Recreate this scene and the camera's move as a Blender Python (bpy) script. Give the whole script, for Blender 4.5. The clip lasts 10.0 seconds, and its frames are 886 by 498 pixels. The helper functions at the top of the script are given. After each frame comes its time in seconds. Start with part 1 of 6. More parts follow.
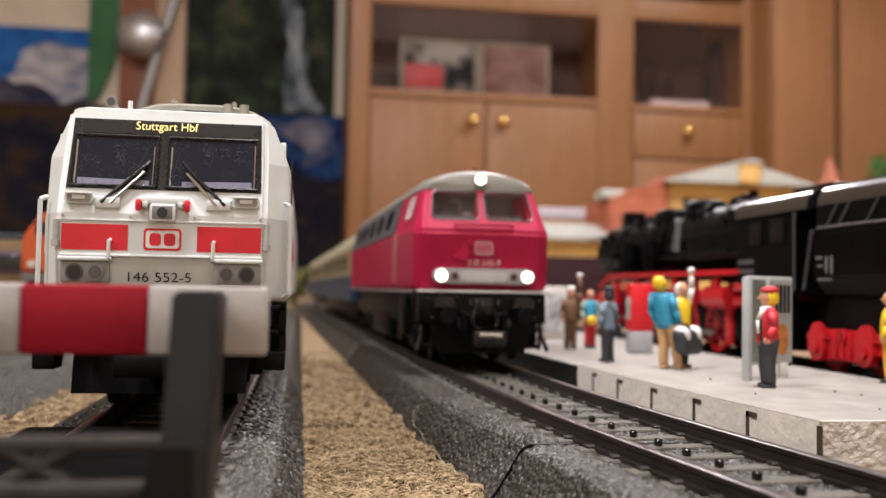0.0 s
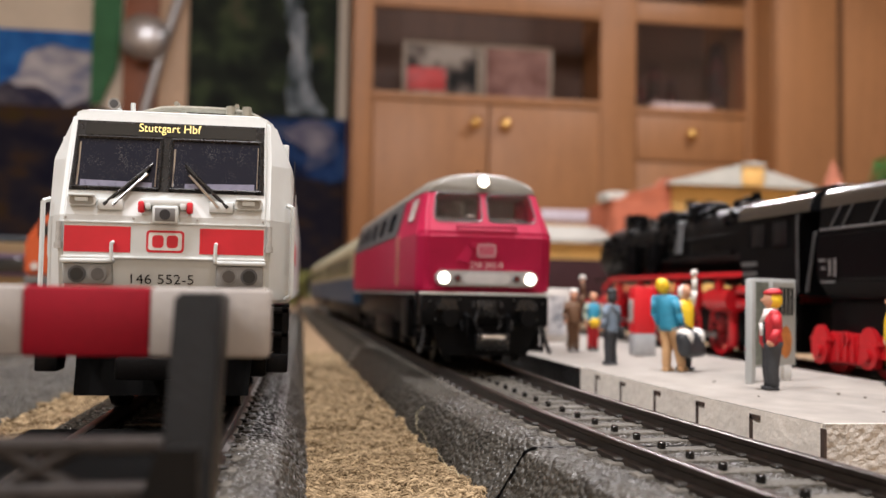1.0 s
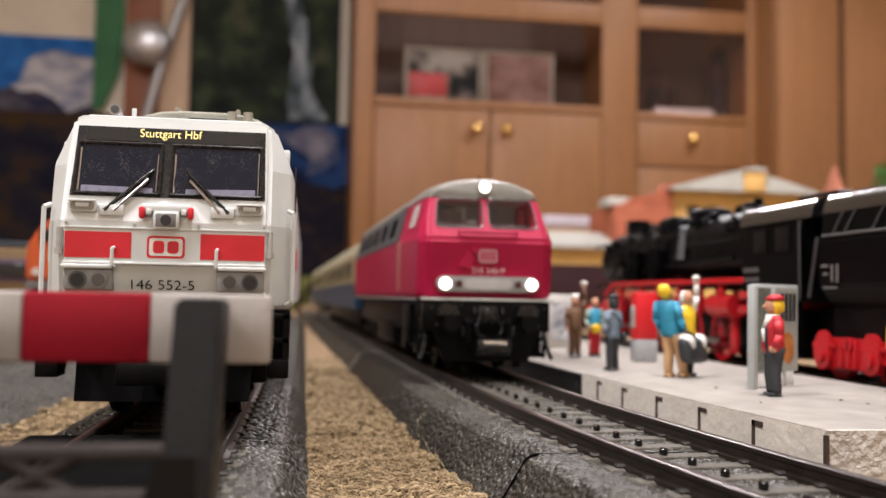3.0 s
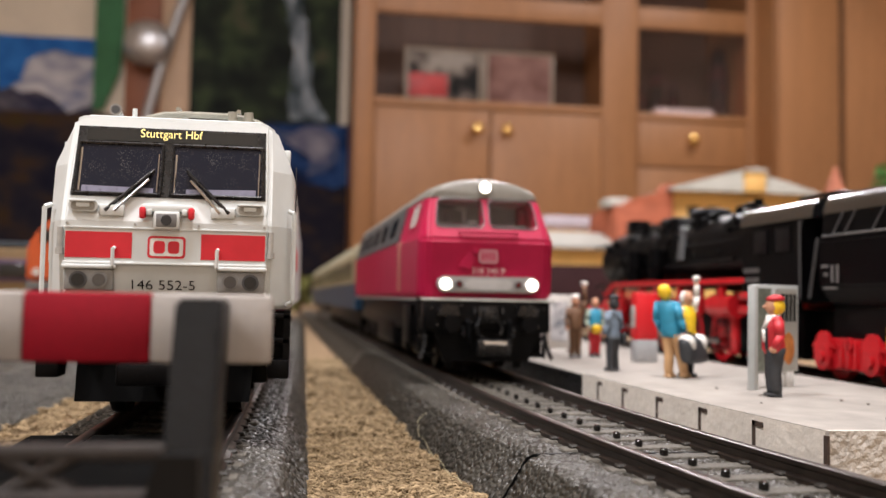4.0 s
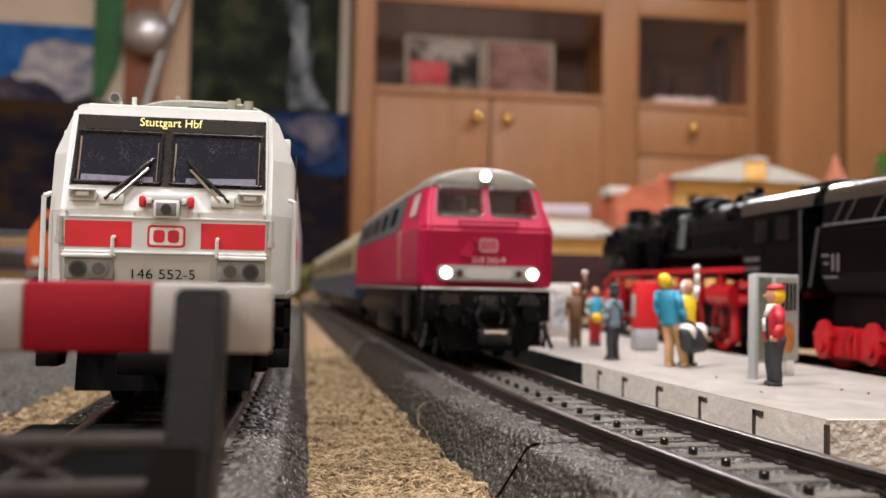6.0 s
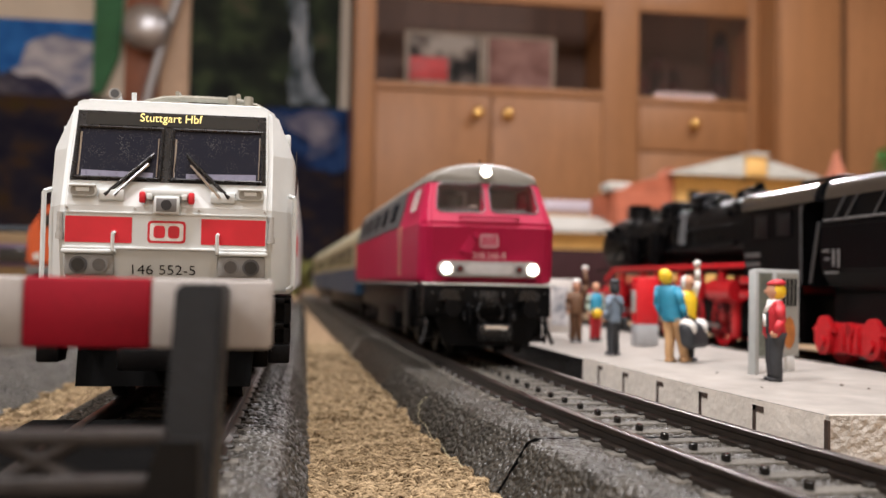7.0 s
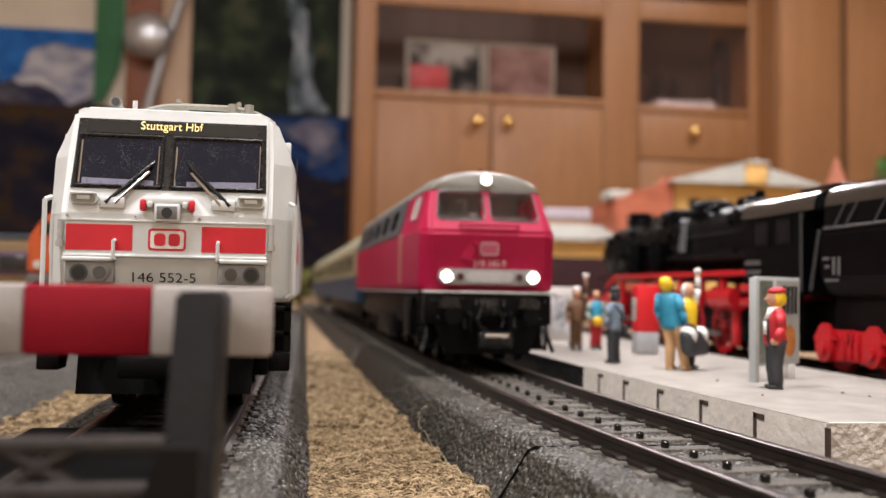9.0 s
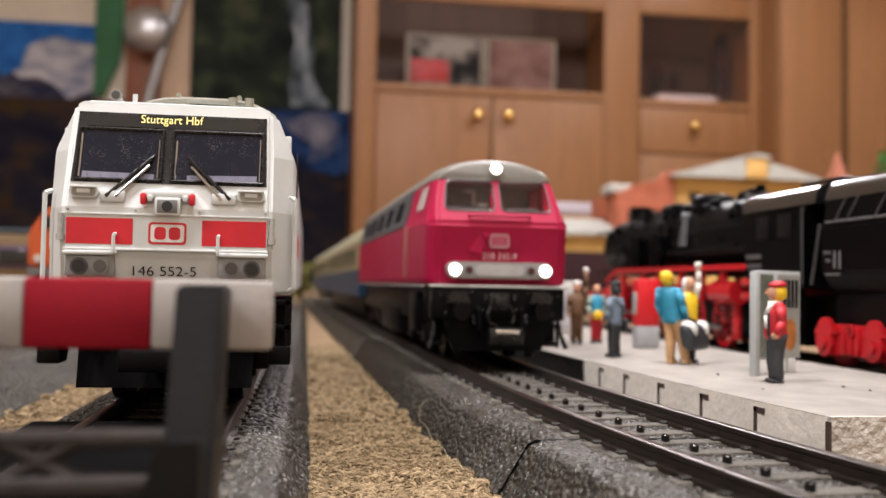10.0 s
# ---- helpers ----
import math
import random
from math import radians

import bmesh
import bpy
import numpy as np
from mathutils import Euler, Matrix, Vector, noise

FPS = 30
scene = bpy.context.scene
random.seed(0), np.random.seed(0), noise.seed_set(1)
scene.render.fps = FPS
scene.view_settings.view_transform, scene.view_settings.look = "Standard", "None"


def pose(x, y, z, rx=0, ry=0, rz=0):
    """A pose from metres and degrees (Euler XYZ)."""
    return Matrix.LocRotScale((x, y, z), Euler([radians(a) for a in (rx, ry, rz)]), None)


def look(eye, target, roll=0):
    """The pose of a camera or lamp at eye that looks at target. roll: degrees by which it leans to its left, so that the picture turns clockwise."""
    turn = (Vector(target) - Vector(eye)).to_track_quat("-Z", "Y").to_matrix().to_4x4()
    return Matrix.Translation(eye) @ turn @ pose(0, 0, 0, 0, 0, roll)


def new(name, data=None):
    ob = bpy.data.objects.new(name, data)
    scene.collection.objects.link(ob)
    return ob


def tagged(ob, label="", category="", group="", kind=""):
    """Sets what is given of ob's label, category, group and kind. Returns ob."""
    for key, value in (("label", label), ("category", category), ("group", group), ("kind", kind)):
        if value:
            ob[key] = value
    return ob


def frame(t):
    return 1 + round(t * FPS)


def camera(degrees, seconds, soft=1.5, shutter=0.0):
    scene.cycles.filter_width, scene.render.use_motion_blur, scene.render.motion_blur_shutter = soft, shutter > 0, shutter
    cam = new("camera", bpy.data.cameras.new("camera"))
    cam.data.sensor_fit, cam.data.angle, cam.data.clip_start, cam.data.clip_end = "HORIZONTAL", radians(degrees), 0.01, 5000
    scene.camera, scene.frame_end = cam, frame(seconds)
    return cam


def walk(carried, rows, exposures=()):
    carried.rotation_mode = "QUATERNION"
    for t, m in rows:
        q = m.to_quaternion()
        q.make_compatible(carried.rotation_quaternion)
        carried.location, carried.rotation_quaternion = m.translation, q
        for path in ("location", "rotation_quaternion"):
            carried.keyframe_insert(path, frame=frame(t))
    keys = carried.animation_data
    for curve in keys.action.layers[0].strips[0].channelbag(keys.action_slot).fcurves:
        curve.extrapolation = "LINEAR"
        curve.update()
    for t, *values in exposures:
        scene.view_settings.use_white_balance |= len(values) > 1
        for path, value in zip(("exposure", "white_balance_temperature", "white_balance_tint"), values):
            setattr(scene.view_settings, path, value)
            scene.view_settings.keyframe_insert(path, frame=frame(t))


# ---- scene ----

# ---- camera and its way (millimetres and degrees) ----
MM = 0.001
cam = camera(51.2, 10.0, soft=1.5)
cam.data.dof.use_dof = True
cam.data.dof.focus_distance = 0.131
cam.data.dof.aperture_fstop = 27.0
PATH = [
    (0, 0.0, -0.0, 28.8, 92.5, -1.0, -8.8),
    (0.5, -0.12, 0.06, 28.81, 92.502, -1.019, -8.795),
    (1, 0.01, 0.15, 28.74, 92.659, -1.016, -8.637),
    (1.5, 0.07, 0.18, 28.8, 92.598, -1.049, -8.557),
    (2, 0.11, 0.36, 28.83, 92.402, -1.041, -8.547),
    (2.5, 0.1, 0.45, 28.8, 92.457, -1.017, -8.559),
    (2.7, 0.093, 0.443, 28.796, 92.69, -1.023, -8.555),
    (3.8, 0.057, 0.407, 28.774, 93.18, -1.055, -8.536),
    (4, 0.05, 0.4, 28.77, 93.016, -1.061, -8.532),
    (4.5, 0.07, 0.43, 28.83, 92.506, -1.062, -8.53),
    (5, 0.11, 0.7, 28.78, 91.932, -1.031, -8.524),
    (5.5, 0.01, 0.62, 28.85, 92.088, -1.069, -8.544),
    (5.7, 0.017, 0.629, 28.847, 92.27, -1.066, -8.538),
    (6.8, 0.053, 0.681, 28.833, 92.34, -1.051, -8.503),
    (7, 0.06, 0.69, 28.83, 92.047, -1.048, -8.497),
    (7.5, 0.08, 0.76, 28.77, 91.701, -1.04, -8.499),
    (8, 0.13, 0.6, 28.78, 92.082, -1.007, -8.478),
    (8.5, 0.06, 0.56, 28.82, 92.48, -1.058, -8.484),
    (9, 0.08, 0.61, 28.77, 92.544, -1.03, -8.469),
    (9.5, 0.06, 0.64, 28.83, 92.489, -1.049, -8.451),
    (10, 0.09, 0.73, 28.73, 92.176, -1.047, -8.439),
]
walk(cam, [(t, pose(x * MM, y * MM, z * MM, rx, ry, rz)) for t, x, y, z, rx, ry, rz in PATH])

# ---- light ----
world = bpy.data.worlds.new("room_dusk")
world.use_nodes = True
world.node_tree.nodes["Background"].inputs[0].default_value = (0.9, 0.75, 0.6, 1)
world.node_tree.nodes["Background"].inputs[1].default_value = 0.004
scene.world = world
scene.view_settings.exposure = 0.0


def area_lamp(name, eye, target, size, watts, colour):
    d = bpy.data.lights.new(name, "AREA")
    d.shape, d.size, d.energy, d.color = "DISK", size, watts, colour
    ob = new(name, d)
    ob.matrix_world = look(eye, target)
    return ob


WARM = (1.0, 0.955, 0.975)
area_lamp("ceiling_light", (0.52, -1.02, 2.10), (0.08, 0.2, 0), 0.06, 16, WARM)
area_lamp("ceiling_light", (0.14, 0.0, 2.10), (0.08, 0.2, 0), 0.12, 54, WARM)
area_lamp("ceiling_light", (-1.05, -0.30, 1.80), (0.08, 0.2, 0), 0.24, 37, WARM)
area_lamp("ceiling_light", (1.50, 2.30, 1.70), (1.05, 1.6, 0), 0.24, 21, WARM)
# Added, unseen: puts the glint along the black roof and tender edges.
area_lamp("table_lamp_light", (0.58, 2.42, 1.26), (0.13, 0.2, 0.05), 0.24, 10, WARM)
# Weak unseen fill, added for faces turned towards the viewer.
area_lamp("floor_lamp_light", (-0.45, -1.20, 0.70), (0.0, 0.15, 0.02), 0.14, 1.6, WARM)

# ---- materials ----
MATS = {}


def mat(name, base, rough=0.5, metal=0.0, var=0.15, scale=200.0, bump=0.0, bscale=1500.0, cells=False, coat=0.0, emit=0.0, spec=0.5, stretch=None, rand=0.0, tint=None, bdist=0.0004):
    if name in MATS:
        return MATS[name]
    m = bpy.data.materials.new(name)
    m.use_nodes = True
    nt = m.node_tree
    n, l = nt.nodes, nt.links
    b = n["Principled BSDF"]
    b.inputs["Roughness"].default_value, b.inputs["Metallic"].default_value = rough, metal
    b.inputs["Coat Weight"].default_value = coat
    b.inputs["Specular IOR Level"].default_value = spec
    tc = n.new("ShaderNodeTexCoord")
    src = tc.outputs["Object"]
    if stretch:
        mp = n.new("ShaderNodeMapping")
        mp.inputs["Scale"].default_value = stretch
        l.new(src, mp.inputs[0])
        src = mp.outputs[0]
    big, fine = n.new("ShaderNodeTexNoise"), n.new("ShaderNodeTexNoise")
    big.inputs["Scale"].default_value, fine.inputs["Scale"].default_value = scale, scale * 7
    big.inputs["Detail"].default_value = fine.inputs["Detail"].default_value = 5
    for t in (big, fine):
        l.new(src, t.inputs["Vector"])
    add = n.new("ShaderNodeMath")
    add.operation = "ADD"
    l.new(big.outputs[0], add.inputs[0])
    l.new(fine.outputs[0], add.inputs[1])
    ramp = n.new("ShaderNodeValToRGB")
    ramp.color_ramp.elements[0].position, ramp.color_ramp.elements[1].position = 0.35, 0.65
    half = n.new("ShaderNodeMath")
    half.operation = "MULTIPLY"
    half.inputs[1].default_value = 0.5
    l.new(add.outputs[0], half.inputs[0])
    l.new(half.outputs[0], ramp.inputs[0])
    t2 = tint or base
    ramp.color_ramp.elements[0].color = (*[c * (1 - var) for c in base], 1)
    ramp.color_ramp.elements[1].color = (*[min(1, c * (1 + var)) for c in t2], 1)
    col = ramp.outputs[0]
    if rand:
        info, hsv, mr = n.new("ShaderNodeObjectInfo"), n.new("ShaderNodeHueSaturation"), n.new("ShaderNodeMapRange")
        mr.inputs[3].default_value, mr.inputs[4].default_value = 1 - rand, 1 + rand
        l.new(info.outputs["Random"], mr.inputs[0])
        l.new(mr.outputs[0], hsv.inputs["Value"])
        l.new(col, hsv.inputs["Color"])
        col = hsv.outputs[0]
    l.new(col, b.inputs["Base Color"])
    rr = n.new("ShaderNodeMapRange")
    rr.inputs[3].default_value, rr.inputs[4].default_value = max(0.02, rough - 0.08), min(1, rough + 0.08)
    l.new(fine.outputs[0], rr.inputs[0])
    l.new(rr.outputs[0], b.inputs["Roughness"])
    if bump:
        bp = n.new("ShaderNodeBump")
        bp.inputs["Strength"].default_value = min(1.0, bump)
        bp.inputs["Distance"].default_value = bdist if not cells else 0.0006
        if cells:
            v = n.new("ShaderNodeTexVoronoi")
            v.inputs["Scale"].default_value = bscale
            l.new(src, v.inputs["Vector"])
            inv = n.new("ShaderNodeMath")
            inv.operation = "SUBTRACT"
            inv.inputs[0].default_value = 1
            l.new(v.outputs["Distance"], inv.inputs[1])
            l.new(inv.outputs[0], bp.inputs["Height"])
        else:
            v = n.new("ShaderNodeTexNoise")
            v.inputs["Scale"].default_value = bscale
            v.inputs["Detail"].default_value = 4
            l.new(src, v.inputs["Vector"])
            l.new(v.outputs[0], bp.inputs["Height"])
        l.new(bp.outputs[0], b.inputs["Normal"])
    if emit:
        b.inputs["Emission Color"].default_value = (*base, 1)
        b.inputs["Emission Strength"].default_value = emit
    MATS[name] = m
    return m


def glass(name, tint, rough=0.05):
    m = bpy.data.materials.new(name)
    m.use_nodes = True
    b = m.node_tree.nodes["Principled BSDF"]
    b.inputs["Base Color"].default_value = (*tint, 1)
    b.inputs["Roughness"].default_value = rough
    b.inputs["Transmission Weight"].default_value = 1.0
    b.inputs["IOR"].default_value = 1.4
    return m


WHITE = mat("white_lacquer", (0.65, 0.69, 0.685), 0.42, var=0.05, scale=60, bump=0.04, bscale=3000)
BAND = mat("traffic_red_print", (0.62, 0.015, 0.03), 0.4, var=0.06, scale=80)
CHERRY = mat("cherry_red_lacquer", (0.36, 0.005, 0.045), 0.5, var=0.08, scale=50, bump=0.03, bscale=2500, spec=0.25)
ROOFGREY = mat("warm_grey_roof", (0.20, 0.19, 0.165), 0.42, var=0.12, scale=90, bump=0.05)
BLACK = mat("black_plastic", (0.004, 0.004, 0.0044), 0.34, spec=0.08, var=0.3, scale=150, bump=0.1, bscale=2500)
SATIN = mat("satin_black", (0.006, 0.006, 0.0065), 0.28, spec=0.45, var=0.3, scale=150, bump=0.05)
DARKGREY = mat("dark_grey_paint", (0.06, 0.062, 0.065), 0.5, var=0.2, scale=120)
SILVER = mat("silver_paint", (0.55, 0.55, 0.53), 0.35, metal=0.4, var=0.1, scale=200)
STEEL = mat("rail_steel", (0.075, 0.060, 0.052), 0.33, metal=0.9, var=0.25, scale=120)
CHROME = mat("chrome", (0.7, 0.7, 0.7), 0.15, metal=1.0, var=0.05)
BALLAST = mat("grey_ballast_plastic", (0.030, 0.027, 0.0215), 0.40, spec=0.34, var=0.35, scale=160, bump=1.0, bscale=1200, cells=True, tint=(0.050, 0.0455, 0.037))
SLEEPER = mat("grey_brown_sleeper", (0.088, 0.080, 0.066), 0.62, spec=0.3, var=0.35, scale=300, bump=0.9, bscale=1800, rand=0.15)
STUD = mat("black_contact_stud", (0.02, 0.018, 0.016), 0.25, metal=0.5, var=0.3)
CARPET = mat("beige_carpet", (0.20, 0.135, 0.08), 0.95, var=0.45, scale=120, bump=1.0, bscale=700, spec=0.1, tint=(0.26, 0.18, 0.11))
# Same card as the deck, lightened for the light falling on the edge.
CARDLIT = mat("grey_card_lit_edge", (0.78, 0.73, 0.65), 0.85, var=0.10, scale=90, bump=0.55, bscale=520, bdist=0.0007)
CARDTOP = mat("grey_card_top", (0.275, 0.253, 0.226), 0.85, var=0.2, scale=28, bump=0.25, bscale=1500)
CHAR = mat("charred_card_edge", (0.06, 0.04, 0.03), 0.9, var=0.3)
OAK = mat("orange_oak_veneer", (0.315, 0.146, 0.058), 0.5, var=0.14, scale=6, stretch=(4, 4, 0.5), bump=0.1, bscale=60)
# The same oak with shade put into its colour.
OAKSHADE = mat("shaded_oak_board", (0.22, 0.10, 0.035), 0.5, var=0.14, scale=6, stretch=(4, 4, 0.5))
BRASS = mat("polished_brass", (0.85, 0.55, 0.2), 0.22, metal=1.0, var=0.05)
WALLP = mat("cream_wallpaper", (0.60, 0.52, 0.42), 0.9, var=0.06, scale=8, bump=0.2, bscale=200)
CEIL = mat("white_ceiling_paint", (0.75, 0.72, 0.68), 0.9, var=0.03, scale=5)
WARMLIGHT = mat("lit_headlamp", (1.0, 0.93, 0.80), 0.3, var=0.0, emit=9.0)


def clear_pane(name, base):
    m = bpy.data.materials.new(name)
    m.use_nodes = True
    b = m.node_tree.nodes["Principled BSDF"]
    b.inputs["Base Color"].default_value = (*base, 1)
    b.inputs["Roughness"].default_value, b.inputs["Specular IOR Level"].default_value = 0.07, 0.45
    return m


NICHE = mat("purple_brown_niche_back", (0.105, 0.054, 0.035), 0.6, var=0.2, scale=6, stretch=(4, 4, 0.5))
CABPANE = glass("cab_pane", (0.80, 0.82, 0.80), 0.04)
DARKPANE = clear_pane("dark_pane", (0.016, 0.017, 0.017))
MATTE = mat("matte_black", (0.003, 0.003, 0.003), 0.85, spec=0.03, var=0.3)
ROOFBLACK = mat("gloss_black_roof", (0.008, 0.008, 0.009), 0.22, var=0.3, scale=120, spec=1.0, coat=1.0)
BUFRED = mat("buffer_red", (0.25, 0.004, 0.015), 0.6, spec=0.2, var=0.08, scale=150, bump=0.15, bscale=2500)
BUFWHITE = mat("buffer_white", (0.38, 0.36, 0.34), 0.6, spec=0.2, var=0.06, scale=150, bump=0.15)
ANTHRA = mat("anthracite_plastic", (0.006, 0.006, 0.006), 0.45, spec=0.16, var=0.2, scale=150, bump=0.2, bscale=2000)
SIGNALRED = mat("wheel_red", (0.58, 0.012, 0.02), 0.38, var=0.12, scale=120)
SOOT = mat("soot_black", (0.0035, 0.0035, 0.004), 0.36, spec=0.06, var=0.3, scale=100, bump=0.15, bscale=1500)
CREAM = mat("cream_coach", (0.31, 0.27, 0.16), 0.4, var=0.06, scale=60)
OCEAN = mat("ocean_blue_coach", (0.016, 0.05, 0.098), 0.4, var=0.08, scale=60)
BRICK = mat("model_brick", (0.36, 0.10, 0.05), 0.8, var=0.25, scale=60, bump=0.3)
# Orange darkened to carry the shade the locomotive stands in.
ORANGE = mat("orange_lacquer", (0.42, 0.068, 0.012), 0.4, var=0.06, scale=60)



def dusty(name, base):
    """Glossy dark pane with specks of dust."""
    m = bpy.data.materials.new(name)
    m.use_nodes = True
    n, l = m.node_tree.nodes, m.node_tree.links
    b = n["Principled BSDF"]
    tc, v, v2, r, r2, mx, mx2 = (n.new("ShaderNode" + k) for k in ("TexCoord", "TexVoronoi", "TexNoise", "ValToRGB", "ValToRGB", "Mix", "Mix"))
    v.inputs["Scale"].default_value, v2.inputs["Scale"].default_value, v2.inputs["Detail"].default_value = 4600, 420, 8
    for t in (v, v2):
        l.new(tc.outputs["Object"], t.inputs["Vector"])
    r.color_ramp.elements[0].position, r.color_ramp.elements[0].color = 0.12, (0.40, 0.40, 0.40, 1)
    r.color_ramp.elements[1].position, r.color_ramp.elements[1].color = 0.3, (0, 0, 0, 1)
    r2.color_ramp.elements[0].position, r2.color_ramp.elements[1].position = 0.42, 0.66
    l.new(v.outputs["Distance"], r.inputs[0])
    l.new(v2.outputs[0], r2.inputs[0])
    mx.data_type = mx2.data_type = "RGBA"
    mx.blend_type = "MULTIPLY"
    mx.inputs[0].default_value = 1.0
    l.new(r.outputs[0], mx.inputs[6])
    l.new(r2.outputs[0], mx.inputs[7])
    l.new(mx.outputs[2], mx2.inputs[0])
    mx2.inputs[6].default_value, mx2.inputs[7].default_value = (*base, 1), (0.45, 0.44, 0.42, 1)
    l.new(mx2.outputs[2], b.inputs["Base Color"])
    b.inputs["Roughness"].default_value = 0.16
    b.inputs["Specular IOR Level"].default_value = 0.15
    return m


DUSTY = dusty("dusty_dark_pane", (0.012, 0.013, 0.021))

# ---- mesh helpers (millimetres) ----


def vec(p):
    return Vector(p) * MM


def bx(bm, x0, x1, y0, y1, z0, z1, bev=0.0, seg=2):
    vs = [bm.verts.new(vec((x, y, z))) for x in (x0, x1) for y in (y0, y1) for z in (z0, z1)]
    idx = [(0, 1, 3, 2), (4, 6, 7, 5), (0, 4, 5, 1), (2, 3, 7, 6), (0, 2, 6, 4), (1, 5, 7, 3)]
    fs = [bm.faces.new([vs[i] for i in q]) for q in idx]
    if bev:
        es = list({e for f in fs for e in f.edges})
        bmesh.ops.bevel(bm, geom=es, offset=bev * MM, segments=seg, profile=0.5, affect="EDGES")
    return bm


def box(*a, bev=0.0, seg=2):
    return bx(bmesh.new(), *a, bev=bev, seg=seg)


def loft(bm, rings, caps=True, strips=False):
    """Skin over rings; strips closes mirrored rings with level bands.""" 
    vr = [[bm.verts.new(vec(p)) for p in r] for r in rings]
    k = len(vr[0])
    for a, b in zip(vr, vr[1:]):
        for i in range(k):
            bm.faces.new((a[i], a[(i + 1) % k], b[(i + 1) % k], b[i]))
    if strips:
        for r in (vr[0], vr[-1]):
            for i in range(k // 2 - 1):
                bm.faces.new((r[i], r[i + 1], r[k - 2 - i], r[k - 1 - i]))
    elif caps:
        bm.faces.new(vr[0][::-1])
        bm.faces.new(vr[-1])
    bmesh.ops.recalc_face_normals(bm, faces=bm.faces[:])
    return bm


def rod(bm, p, q, r, n=10, r2=None):
    p, q = Vector(p), Vector(q)
    d = (q - p).normalized()
    a = d.orthogonal().normalized()
    b = d.cross(a)
    r2 = r if r2 is None else r2
    ring = lambda c, rr: [c + (a * math.cos(6.28319 * i / n) + b * math.sin(6.28319 * i / n)) * rr for i in range(n)]
    return loft(bm, [ring(p, r), ring(q, r2)])


def pipe(bm, pts, r, n=6):
    for p, q in zip(pts, pts[1:]):
        rod(bm, p, q, r, n)
    return bm


def ball(bm, c, rx, ry=None, rz=None, u=10, v=7, bumpy=0.0, seed=0):
    ry, rz = ry or rx, rz or rx
    rings = []
    for j in range(1, v):
        th = math.pi * j / v
        ring = []
        for i in range(u):
            ph = 6.28319 * i / u
            k = 1 + bumpy * noise.noise((i * 0.9 + seed, j * 1.1, seed * 0.37))
            ring.append((c[0] + rx * k * math.sin(th) * math.cos(ph), c[1] + ry * k * math.sin(th) * math.sin(ph), c[2] + rz * k * math.cos(th)))
        rings.append(ring)
    return loft(bm, rings)


def plate(bm, pts, a, b, axis="y"):
    """A flat shape of the outline pts, from a to b along axis."""
    put = {"y": lambda p, s: (p[0], s, p[1]), "x": lambda p, s: (s, p[0], p[1]), "z": lambda p, s: (p[0], p[1], s)}[axis]
    return loft(bm, [[put(p, a) for p in pts], [put(p, b) for p in pts]])


def rounded(x0, x1, z0, z1, r, n=4):
    pts = []
    for cx_, cz_, a0 in ((x1 - r, z1 - r, 0), (x0 + r, z1 - r, 90), (x0 + r, z0 + r, 180), (x1 - r, z0 + r, 270)):
        for i in range(n + 1):
            a = math.radians(a0 + 90 * i / n)
            pts.append((cx_ + r * math.cos(a), cz_ + r * math.sin(a)))
    return pts


def stones(u, v, cell, seed):
    """Height of rounded stones, 0 to 1, at plan places u, v."""
    best = np.full(u.shape, 9.0)
    tall = np.zeros(u.shape)
    iu, iv = np.floor(u / cell), np.floor(v / cell)
    for du in (-1, 0, 1):
        for dv in (-1, 0, 1):
            a, b = iu + du, iv + dv
            h1 = np.modf(np.abs(np.sin(a * 127.1 + b * 311.7 + seed) * 43758.5453))[0]
            h2 = np.modf(np.abs(np.sin(a * 269.5 + b * 183.3 + seed) * 24634.6345))[0]
            d = np.hypot(u - (a + h1) * cell, v - (b + h2) * cell) / cell
            tall = np.where(d < best, 0.55 + 0.45 * h2, tall)
            best = np.minimum(best, d)
    return np.clip(1 - (best / 0.75) ** 2, 0, 1) * tall


def thing(name, x, y, z, label, category, group="", rz=0, kind=""):
    ob = new(name)
    ob.empty_display_size = 0.005
    ob.matrix_world = pose(x * MM, y * MM, z * MM, 0, 0, rz)
    return tagged(ob, label, category, group, kind)


def finish(bm, name, material, smooth=True, sharp=38):
    me = bpy.data.meshes.new(name)
    bm.to_mesh(me)
    bm.free()
    me.materials.append(material)
    if smooth:
        me.shade_smooth()
        me.set_sharp_from_angle(angle=radians(sharp))
    return me


def part(name, bm, material, parent, label="", m=None, smooth=True, sharp=38):
    ob = new(name, finish(bm, name, material, smooth, sharp))
    ob.parent = parent
    if m is not None:
        ob.matrix_basis = m
    return tagged(ob, label)


def solid(name, bm, material, label, category="", kind="", group=""):
    ob = new(name, finish(bm, name, material))
    return tagged(ob, label, category, group, kind)


